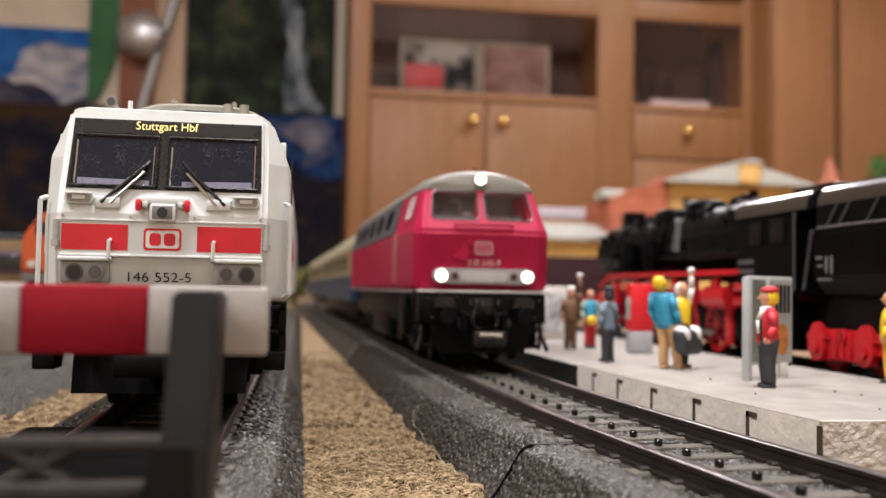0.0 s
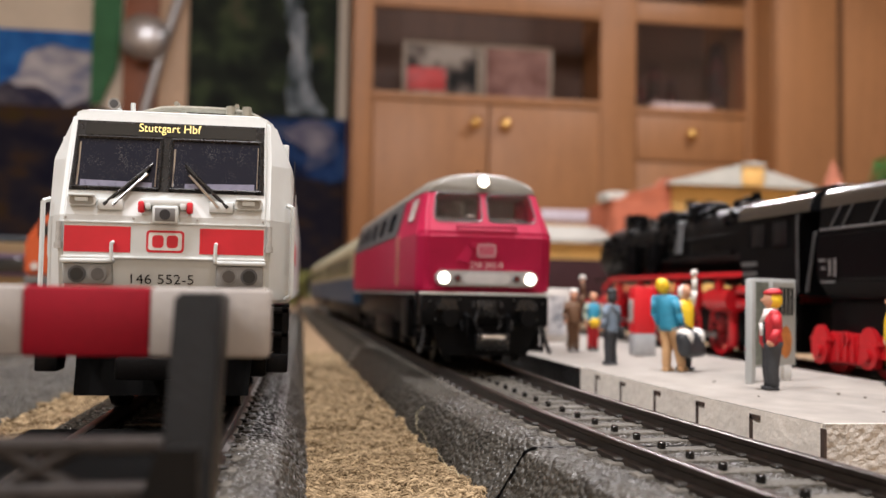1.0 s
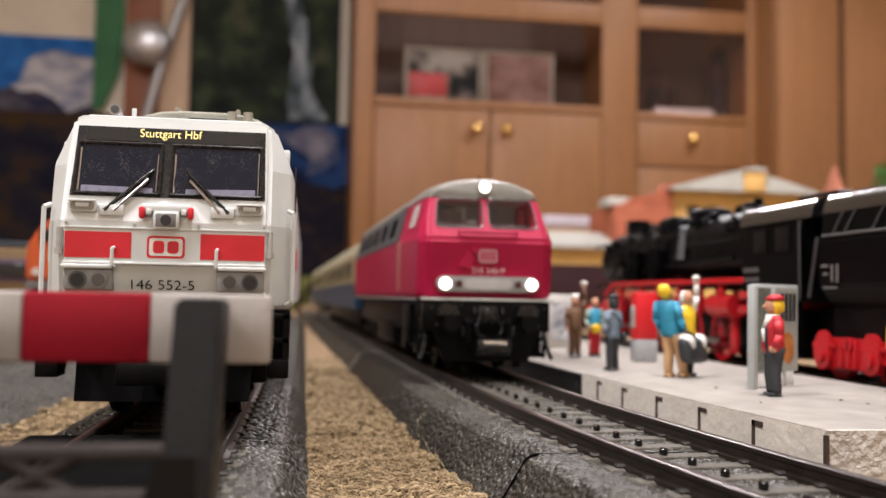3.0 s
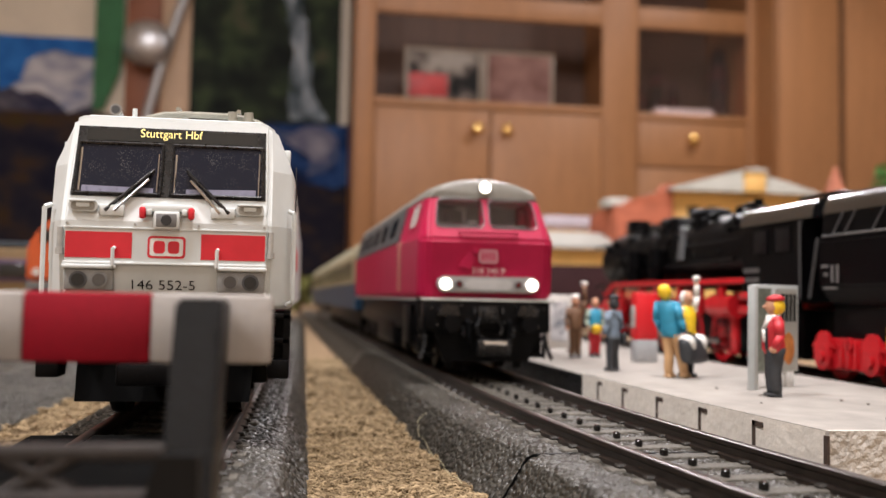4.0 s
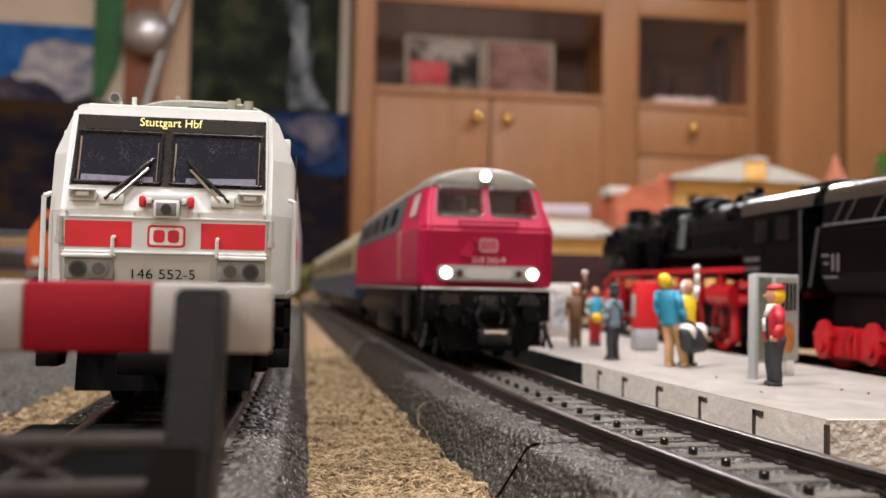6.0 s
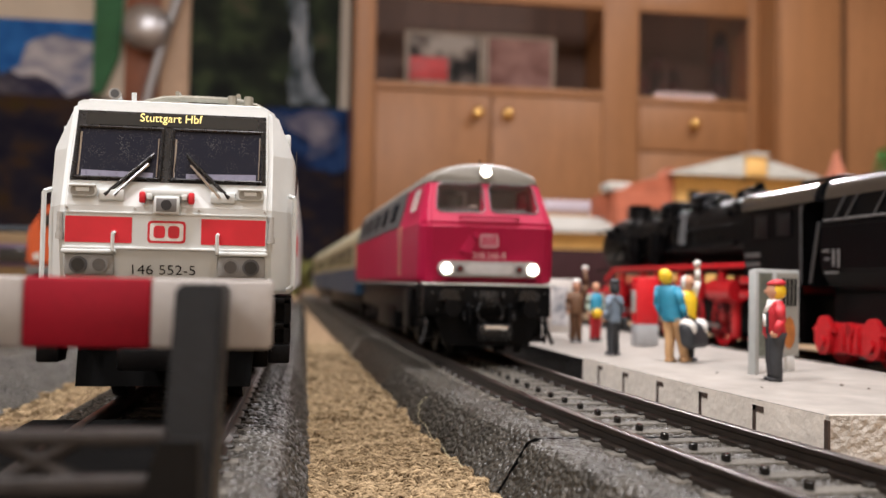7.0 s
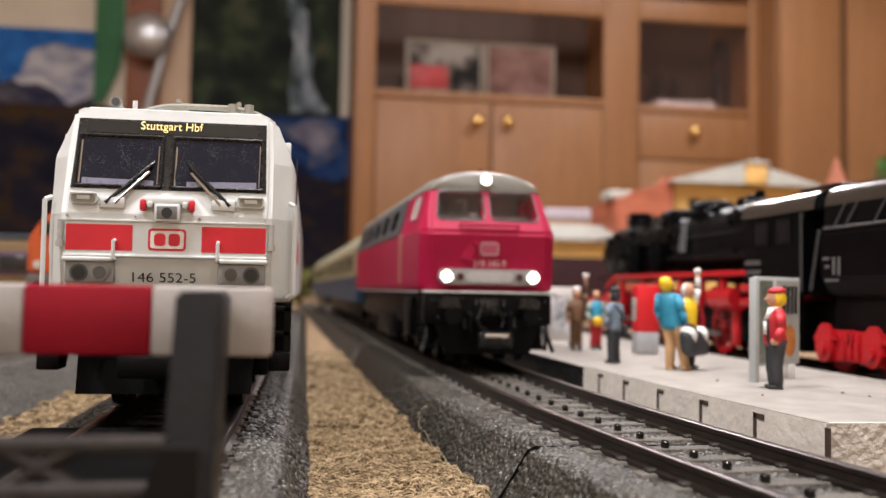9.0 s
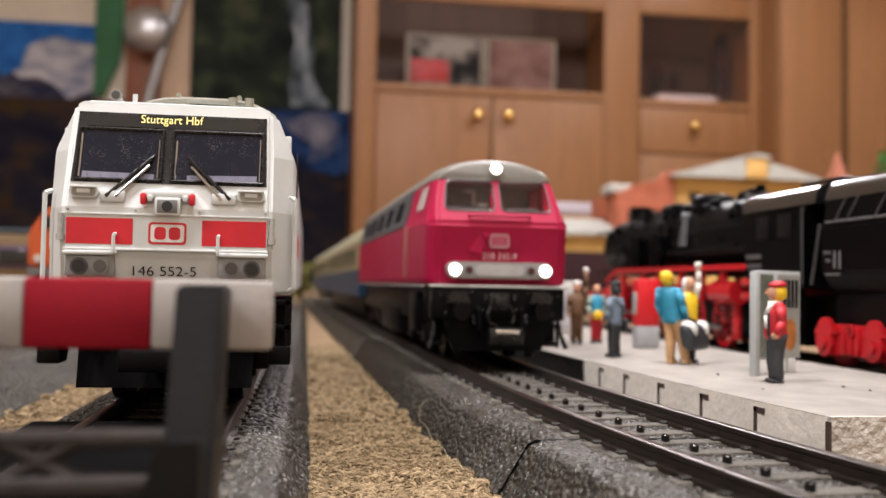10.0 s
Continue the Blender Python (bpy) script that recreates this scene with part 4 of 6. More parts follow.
def coach(y0, length):
    y1 = y0 + length
    c = thing("passenger_coach", centre2(y0), y0, RAIL, "cream and blue model passenger coach behind the locomotive", "model coach", "coaches", rz=math.degrees(math.atan2(centre2(y0) - centre2(y1), length)))
    h = 16.4
    lower = [(-h, 12.5), (h, 12.5), (h, 24.0), (-h, 24.0)]
    part("lower_body", plate(bmesh.new(), lower, 0, length), OCEAN, c, "ocean blue lower body")
    upper = [(-h, 24.0), (h, 24.0), (h, 36.5), (h - 1.4, 38.0), (-h + 1.4, 38.0), (-h, 36.5)]
    part("upper_body", plate(bmesh.new(), upper, 0, length), CREAM, c, "cream upper body")
    roof = [(-h + 1.2, 37.8)] + [(-(h - 1.2) * math.cos(a), 37.8 + 8.2 * math.sin(a) ** 0.8) for a in [math.pi * i / 12 for i in range(1, 12)]] + [(h - 1.2, 37.8)]
    part("roof", plate(bmesh.new(), roof, 0, length), mat("coach_roof", (0.34, 0.32, 0.22), 0.5), c, "dull grey roof")
    for k in range(9):
        for s in (-1, 1):
            part("window", box(s * h - 0.12, s * h + 0.12, 22 + k * 27.5, 38 + k * 27.5, 26, 34, bev=0.1), DARKPANE, c)
    part("underframe", box(-13, 13, 6, length - 6, 5, 12.5, bev=0.5), BLACK, c)
    for k in (30, length - 30):
        for d in (-14, 14):
            for s in (-1, 1):
                wh = bmesh.new()
                rod(wh, (s * 7.4, k + d, 5.3), (s * 9.6, k + d, 5.3), 5.3, 14)
                part("wheel", wh, BLACK, c)
    return c


coaches = [coach(408, 268), coach(681, 268)]

# ---- black steam locomotive with tender ----


def steam_loco():
    L = thing("steam_locomotive", 143, 219, RAIL, "black model steam locomotive with red running gear", "model locomotive")
    H = 16.2
    # cab
    cab = [(-H, 19), (-H, 38), (-H + 2.0, 42.5)] + [(-(H - 2.0) * math.cos(a), 42.5 + 3.6 * math.sin(a)) for a in [math.pi * i / 10 for i in range(1, 10)]] + [(H - 2.0, 42.5), (H, 38), (H, 19)]
    part("cab", plate(bmesh.new(), cab, 4, 36), SOOT, L)
    ro = [(-(H + 0.3) * abs(math.cos(a)) ** 0.5 * (1 if a < math.pi / 2 else -1), 40.6 + 6.2 * math.sin(a) ** 0.62) for a in [math.pi * i / 28 for i in range(29)]]
    part("cab_roof", plate(bmesh.new(), ro, -2, 37), ROOFBLACK, L)
    part("roof_vent", box(-7, 7, 2, 22, 46.0, 48.4, bev=0.8), SOOT, L)
    for s in (-1, 1):
        for y0 in (9, 21):
            w = part("cab_window", box(s * H - 0.2, s * H + 0.2, y0, y0 + 8.5, 32.5, 39, bev=0.1), mat("sooty_pane", (0.008, 0.008, 0.009), 0.4, spec=0.2), L)
            fr = bmesh.new()
            x = s * (H + 0.25)
            pipe(fr, [(x, y0, 32.5), (x, y0 + 8.5, 32.5), (x, y0 + 8.5, 39), (x, y0, 39), (x, y0, 32.5)], 0.2)
            part("window_frame", fr, SOOT, w)
        for z in (24.5, 27.2):
            part("number_bar", box(s * (H + 0.12) - 0.1, s * (H + 0.12) + 0.1, 26, 35, z, z + 1.3), mat("dull_print", (0.10, 0.10, 0.10), 0.6), L, "faint plain bar")
        g = bmesh.new()
        pipe(g, [(s * (H + 0.8), 3.2, 40), (s * (H + 0.8), 3.0, 20)], 0.3)
        part("hand_rail", g, DARKGREY, L)
    # boiler
    b = bmesh.new()
    prof = [(40, 13.2), (78, 13.0), (79, 12.2), (150, 11.6), (151, 12.4), (176, 12.4), (180, 11.4), (182, 6), (183, 1)]
    loft(b, [[(r * math.cos(6.28319 * i / 28), y, 35.3 + r * math.sin(6.28319 * i / 28)) for i in range(28)] for y, r in prof])
    part("boiler", b, SOOT, L)
    for y0 in (60, 79, 98, 117, 136):
        rb = bmesh.new()
        r = 12.9 if y0 < 79 else 12.3
        loft(rb, [[(r * math.cos(6.28319 * i / 28), y0 + d, 35.3 + r * math.sin(6.28319 * i / 28)) for i in range(28)] for d in (0, 1.2)])
        part("boiler_band", rb, SATIN, L)
    for y0, r, h in ((62, 5.6, 50.6), (92, 7.6, 52.0), (122, 7.0, 51.2)):
        d = bmesh.new()
        loft(d, [[(k * r * math.cos(6.28319 * i / 20), y0 + k * r * math.sin(6.28319 * i / 20), z) for i in range(20)] for k, z in ((1.15, 43), (1.0, 46), (1.0, h - 2), (0.85, h - 0.7), (0.45, h))])
        part("dome", d, SOOT, L)
    st = bmesh.new()
    rod(st, (0, 164, 44), (0, 164, 53), 4.2, 22, 4.6)
    part("chimney", st, SOOT, L)
    for x, y0, r, h in ((-7.5, 108, 2.0, 49), (6, 74, 1.6, 50.5), (-5, 48, 1.8, 50.8), (-6, 140, 2.2, 49.5), (-8, 84, 1.5, 48.5)):
        fit = bmesh.new()
        rod(fit, (x, y0, 40), (x, y0, h), r, 12, r * 0.8)
        rod(fit, (x - 3, y0 + 2, h - 2), (x + 2, y0 + 2, h - 1.4), 0.8, 8)
        part("boiler_fitting", fit, SOOT, L)
    rng = random.Random(4)
    for k in range(26):
        y0, a = rng.uniform(42, 172), math.radians(rng.uniform(95, 190))
        r0, r1 = 11.6, rng.uniform(13.4, 15.2)
        x0, z0, x1, z1 = r0 * math.cos(a), 35.3 + r0 * math.sin(a), r1 * math.cos(a), 35.3 + r1 * math.sin(a)
        f2 = bmesh.new()
        rod(f2, (x0, y0, z0), (x1, y0, z1), rng.uniform(0.5, 1.5), 10)
        if k % 2:
            pipe(f2, [(x1, y0, z1), (x1 - 0.4, y0 + rng.uniform(5, 16), z1 - rng.uniform(0, 3))], 0.4, 7)
        part("boiler_fitting", f2, rng.choice((SOOT, SOOT, SOOT, SATIN)), L)
    for k in range(4):
        vp = bmesh.new()
        pipe(vp, [(-6 + k * 1.8, 42 + k * 3, 47.5), (-5 + k * 1.8, 58 + k * 5, 48.4)], 0.55, 8)
        part("steam_pipe", vp, mat("pale_pipe", (0.28, 0.27, 0.25), 0.35, metal=0.6), L, "pale metal steam pipe")
    gen = bmesh.new()
    rod(gen, (-9.5, 150, 43), (-2, 150, 44), 2.4, 14)
    part("generator", gen, SOOT, L)
    lid = bmesh.new()
    rod(lid, (0, 183, 35.3), (0, 186, 35.3), 9.6, 26, 7.5)
    part("smokebox_door", lid, SOOT, L)
    for s in (-1, 1):
        pp = bmesh.new()
        pipe(pp, [(s * 9, 58, 43.2), (s * 9.3, 150, 42.2)], 0.5)
        pipe(pp, [(s * 12.6, 45, 38), (s * 12.4, 150, 37.2), (s * 14, 158, 28)], 0.45)
        pipe(pp, [(s * 13.2, 48, 32), (s * 12.9, 110, 31), (s * 13.8, 118, 26)], 0.6)
        pipe(pp, [(s * 12, 100, 41), (s * 13.4, 104, 34), (s * 14.5, 108, 26)], 0.7)
        part("pipework", pp, SOOT, L)
        pump = bmesh.new()
        for y0 in (110, 132):
            rod(pump, (s * 13.8, y0, 26.5), (s * 13.8, y0, 38), 2.6, 14)
            rod(pump, (s * 13.8, y0, 31), (s * 13.8, y0, 33), 3.1, 14)
        part("pump", pump, SOOT, L)
        sp = bmesh.new()
        loft(sp, [[(s * 11.5, 88, 44), (s * 12.2, 90, 44), (s * 12.2, 91, 44), (s * 11.5, 91, 44)], [(s * 13.8, 84, 33), (s * 15.0, 84, 33), (s * 15.0, 88, 33), (s * 13.8, 88, 33)]])
        part("sand_pipe", sp, DARKGREY, L)
        # running board and frame
        rb = bmesh.new()
        bx(rb, s * 14 - 3, s * 14 + 3, 40, 172, 24.2, 25.0)
        part("running_board", rb, SOOT, L)
        part("board_edge", box(s * 17 - 0.35, s * 17 + 0.35, 34, 148, 24.2, 25.8, bev=0.2), SIGNALRED, L, "red running board edge")
        end = bmesh.new()
        plate(end, [(148, 25.8), (159, 21.5), (159, 19.9), (148, 24.2)], s * 17 - 0.35, s * 17 + 0.35, "x")
        part("board_edge", end, SIGNALRED, L)
        for y0 in (50, 66, 82, 103, 118, 141):
            part("bracket", box(s * 15.4 - 1, s * 15.4 + 1, y0, y0 + 2.4, 14.5, 23.8, bev=0.2), SIGNALRED, L)
        part("main_frame", box(s * 6 - 0.7, s * 6 + 0.7, 20, 184, 7, 20), SIGNALRED, L)
        for y0 in (62, 85, 108, 131):
            wheel(L, s * 9.4, y0, 8.4, 12)
        wheel(L, s * 9.4, 34, 6.0, 10)
        wheel(L, s * 9.4, 168, 5.2, 10)
        for z0 in (15.5, 19.5):
            part("injector_bar", box(s * 15.2 - 1.6, s * 15.2 + 1.6, 22, 38, z0, z0 + 2.2, bev=0.4), SIGNALRED, L)
        part("brake_hanger", box(s * 12.6 - 0.8, s * 12.6 + 0.8, 46, 50, 3, 15, bev=0.4), SIGNALRED, L)
        part("brake_hanger", box(s * 12.6 - 0.8, s * 12.6 + 0.8, 96, 99, 3, 14, bev=0.4), SIGNALRED, L)
        rods = bmesh.new()
        bx(rods, s * 12.2 - 0.4, s * 12.2 + 0.4, 60, 133, 5.4, 7.2, bev=0.2)
        bx(rods, s * 13.2 - 0.4, s * 13.2 + 0.4, 84, 154, 7.8, 9.2, bev=0.2)
        part("coupling_rod", rods, mat("dark_rod_steel", (0.3, 0.28, 0.27), 0.35, metal=0.8), L)
        cyl = bmesh.new()
        rod(cyl, (s * 13.4, 148, 9.5), (s * 13.4, 164, 9.5), 4.4, 20)
        rod(cyl, (s * 13.4, 146, 16), (s * 13.4, 166, 16), 2.8, 18)
        part("cylinder", cyl, SIGNALRED, L)
        tank = bmesh.new()
        rod(tank, (s * 13.6, 44, 17.5), (s * 13.6, 60, 17.5), 3.6, 18)
        part("air_tank", tank, SIGNALRED, L)
        part("cab_steps", box(s * 14.8 - 1.6, s * 14.8 + 1.6, 8, 16, 5, 19, bev=0.3), BLACK, L)
        part("ash_pan", box(s * 5 - 4.8, s * 5 + 4.8, 14, 180, 3.5, 17, bev=0.4), BLACK, L)
    part("buffer_beam", box(-16, 16, 184, 187, 9, 16, bev=0.4), SIGNALRED, L)


def wheel(parent, x, y, r, spokes):
    w = bmesh.new()
    n = 24
    s = 1 if x > 0 else -1
    for r0, r1, d in ((r * 0.80, r, 1.2), (0.001, r * 0.22, 1.5)):
        rings = []
        for rr, xx in ((r1, x - s * d), (r1, x + s * d * 0.6), (r0, x + s * d * 0.6), (r0, x - s * d)):
            rings.append([(xx, y + rr * math.cos(6.28319 * i / n), r + rr * math.sin(6.28319 * i / n)) for i in range(n)])
        loft(w, rings + rings[:1], caps=False)
    rim = part("wheel", w, SIGNALRED, parent, "red spoked wheel")
    for k in range(spokes):
        a = 6.28319 * k / spokes
        sp = bmesh.new()
        pipe(sp, [(x, y + r * 0.15 * math.cos(a), r + r * 0.15 * math.sin(a)), (x, y + r * 0.85 * math.cos(a), r + r * 0.85 * math.sin(a))], r * 0.05 + 0.15, 5)
        part("spoke", sp, SIGNALRED, rim)


steam_loco()


def tender():
    T = thing("tender", 143, 119, RAIL, "black model tender on red bogies", "model tender")
    H = 16.4
    half = [(8, 17.0), (13, 18.8), (15.8, 23), (H, 28), (H, 34.4), (15.4, 35.2), (14.9, 41.6), (14.5, 43.4), (13.7, 44.7), (12.6, 45.6), (11.0, 46.1)]
    side = half + [(-x, z) for x, z in half[::-1]]
    body = plate(bmesh.new(), side, 0, 96)
    bmesh.ops.bevel(body, geom=[e for e in body.edges if e.calc_face_angle(0) > 0.2], offset=0.5 * MM, segments=3, affect="EDGES")
    part("body", body, SOOT, T, sharp=10)
    for s in (-1, 1):
        lip = [(s * x, z) for x, z in ((15.1, 41.0), (14.9, 42.4), (14.3, 44.0), (13.2, 45.3), (11.6, 46.2), (11.2, 45.6), (12.8, 44.6), (13.8, 43.2), (14.4, 41.4))]
        part("coal_lip", plate(bmesh.new(), lip, 0.5, 95.5), ROOFBLACK, T, "rounded glossy upper edge")
    part("coal_rim", box(-10.5, 10.5, 2, 95, 45.8, 46.5, bev=0.3), SATIN, T)
    for s in (-1, 1):
        rail = bmesh.new()
        pipe(rail, [(s * (H - 0.4), 1, 35.4), (s * (H - 0.4), 94, 35.4)], 0.32)
        part("hand_rail", rail, mat("worn_grey_edge", (0.12, 0.12, 0.12), 0.4), T)
        for y0 in (90, 85, 74, 57, 40, 20):
            r2 = bmesh.new()
            pipe(r2, [(s * (H - 0.3), y0, 35.2), (s * 15.0, y0 - 3.4, 41)], 0.28)
            part("strut", r2, DARKGREY, T)
        ladder = bmesh.new()
        pipe(ladder, [(s * (H + 0.4), 95, 35), (s * (H + 0.6), 98.5, 20)], 0.4)
        part("end_rail", ladder, DARKGREY, T)
        for k, (y0, y1, z0, z1) in enumerate(((91.0, 94.0, 27.6, 28.2), (88.8, 89.6, 24.0, 28.2), (91.0, 93.0, 25.6, 26.2), (86.6, 87.4, 23.8, 28.2), (87.0, 93.0, 22.3, 22.8))):
            part("marking_bar", box(s * (H + 0.05) - 0.08, s * (H + 0.05) + 0.08, y0, y1, z0, z1), mat("grey_print", (0.17, 0.17, 0.17), 0.6), T, "plain pale bar")
        for y0 in (22, 71):
            fr = bmesh.new()
            pts = [(y0 - 4, 5.0), (y0 + 2, 5.0), (y0 + 5, 3.0), (y0 + 23, 3.0), (y0 + 26, 5.0), (y0 + 31, 5.0), (y0 + 31, 9.2), (y0 + 24, 10.4), (y0 + 6, 10.4), (y0 - 4, 9.2)]
            plate(fr, pts, s * 13 - 0.8, s * 13 + 0.8, "x")
            bg = part("bogie", fr, SIGNALRED, T, "bright red bogie side frame")
            for k in (12, 15, 18):
                rib = bmesh.new()
                bx(rib, s * 13.9 - 0.7, s * 13.9 + 0.7, y0 + k - 0.6, y0 + k + 0.6, 3.4, 10.0, bev=0.2)
                part("rib", rib, SIGNALRED, bg)
            bol = bmesh.new()
            rod(bol, (s * 13.4, y0 + 15, 9.0), (s * 14.6, y0 + 15, 9.0), 1.7, 16)
            part("side_bearer", bol, SIGNALRED, bg)
            for k in (5, 25):
                ax = bmesh.new()
                bx(ax, s * 14 - 1.0, s * 14 + 1.0, y0 + k - 2.6, y0 + k + 2.6, 2.6, 8.0, bev=0.5)
                rod(ax, (s * 14.2, y0 + k, 5.6), (s * 15.2, y0 + k, 5.6), 3.3, 20)
                rod(ax, (s * 14.0, y0 + k, 8.8), (s * 15.0, y0 + k, 8.8), 3.2, 20)
                rod(ax, (s * 15.3, y0 + k, 5.6), (s * 16.0, y0 + k, 5.6), 1.5, 14)
                part("axle_box", ax, SIGNALRED, bg)
                sp = bmesh.new()
                for j in range(4):
                    bx(sp, s * 14 - 0.8, s * 14 + 0.8, y0 + k - 5 + j * 0.9, y0 + k + 5 - j * 0.9, 8.0 + j * 0.55, 8.5 + j * 0.55)
                part("leaf_spring", sp, SIGNALRED, bg)
                wh = bmesh.new()
                rod(wh, (s * 8, y0 + k, 5.5), (s * 10, y0 + k, 5.5), 5.5, 20)
                part("wheel", wh, SIGNALRED, T)
    part("underframe", box(-12, 12, 2, 96, 2.5, 18.3, bev=0.4), BLACK, T)


tender()

# ---- orange locomotive on the outer track ----


def orange_loco():
    L = thing("orange_locomotive", -96.3, 400, RAIL, "orange model locomotive with a grey buffer beam", "model locomotive")
    ring = lambda y, k: [(-17.2 * k, y, 22), (17.2 * k, y, 22), (17.2 * k, y, 37), (10.1 * k, y, 47.5), (-10.1 * k, y, 47.5), (-17.2 * k, y, 37)]
    bm = loft(bmesh.new(), [ring(0, 0.96), ring(4, 1), ring(165, 1), ring(169, 0.96)])
    bmesh.ops.bevel(bm, geom=[e for e in bm.edges if e.calc_face_angle(0) > 0.4], offset=1.4 * MM, segments=3, affect="EDGES")
    part("body", bm, ORANGE, L)
    part("buffer_beam", box(-16.4, 16.4, -0.6, 3, 15, 22.0, bev=0.4), mat("beam_grey", (0.08, 0.08, 0.075), 0.5), L, "grey buffer beam")
    part("skirt", box(-15.6, 15.6, 3, 168, 9, 22.0, bev=0.4), BLACK, L)
    for x0, x1 in ((-11.6, -0.8), (0.8, 11.6)):
        part("windscreen", box(x0, x1, -0.4, 2.6, 38.2, 43.6, bev=0.4), DARKPANE, L)
    for s in (-1, 1):
        lm = bmesh.new()
        rod(lm, (s * 12.4, -0.8, 26), (s * 12.4, 2, 26), 1.6, 16)
        part("headlamp", lm, SILVER, L, "round unlit headlamp")
        bf = bmesh.new()
        rod(bf, (s * 10, -5, 17), (s * 10, 0, 17), 1.4, 14)
        rod(bf, (s * 10, -6, 17), (s * 10, -5, 17), 2.3, 18)
        part("buffer", bf, BLACK, L)
    part("underframe", box(-14, 14, 3, 168, 3, 9, bev=0.4), BLACK, L)
    for y0 in (20, 48, 122, 150):
        for s in (-1, 1):
            wh = bmesh.new()
            rod(wh, (s * 7.6, y0, 5.5), (s * 9.6, y0, 5.5), 5.5, 18)
            part("wheel", wh, BLACK, L)


orange_loco()


def railcar():
    c = thing("model_railcar", -240, 536, 0, "ochre and violet banded model railcar standing on the carpet", "model railcar")
    # Ochre and roof colours are darkened for the shade around the railcar.
    ochre, violet = mat("ochre_lacquer", (0.14, 0.088, 0.036), 0.5, var=0.08), mat("violet_lacquer", (0.06, 0.035, 0.075), 0.5, var=0.1)
    part("body", box(-104, 104, -15, 15, 24, 51, bev=1.2), ochre, c)
    part("band", box(-103, 103, -15.4, 15.4, 33, 45, bev=0.3), violet, c, "violet window band")
    for k in range(8):
        part("window", box(-96 + k * 25, -80 + k * 25, -15.8, 15.8, 35, 43, bev=0.3), DARKPANE, c)
    part("roof", box(-103, 103, -13, 13, 51, 54.5, bev=1.5), mat("teal_roof", (0.013, 0.022, 0.03), 0.5), c, "dull teal roof")
    part("underframe", box(-100, 100, -11, 11, 8, 24, bev=0.5), BLACK, c)
    for x in (-80, -58, 58, 80):
        for s in (-1, 1):
            wh = bmesh.new()
            rod(wh, (x, s * 7.6, 5.5), (x, s * 9.6, 5.5), 5.5, 18)
            part("wheel", wh, BLACK, c)


railcar()

# ---- on the platform ----
TOP = 11.5
SKIN = mat("skin_paint", (0.55, 0.28, 0.17), 0.55, var=0.12, scale=500)
PAINTS = {
    "blue": mat("turquoise_paint", (0.03, 0.27, 0.42), 0.55, var=0.2, scale=400), "tan": mat("tan_paint", (0.55, 0.33, 0.16), 0.6, var=0.15, scale=400),
    "yellow": mat("yellow_paint", (0.80, 0.52, 0.02), 0.5, var=0.15, scale=400), "red": mat("red_paint", (0.48, 0.02, 0.03), 0.5, var=0.2, scale=400),
    "dark": mat("charcoal_paint", (0.03, 0.033, 0.038), 0.55, var=0.3, scale=400), "brown": mat("brown_paint", (0.13, 0.065, 0.03), 0.6, var=0.2, scale=400),
    "white": mat("white_paint", (0.72, 0.70, 0.66), 0.55, var=0.08, scale=400), "greyblue": mat("grey_blue_paint", (0.16, 0.21, 0.27), 0.6, var=0.2, scale=400),
    "green": mat("grey_green_paint", (0.26, 0.31, 0.24), 0.6, var=0.2, scale=400), "orange": mat("amber_paint", (0.75, 0.36, 0.03), 0.5, var=0.15, scale=400),
}


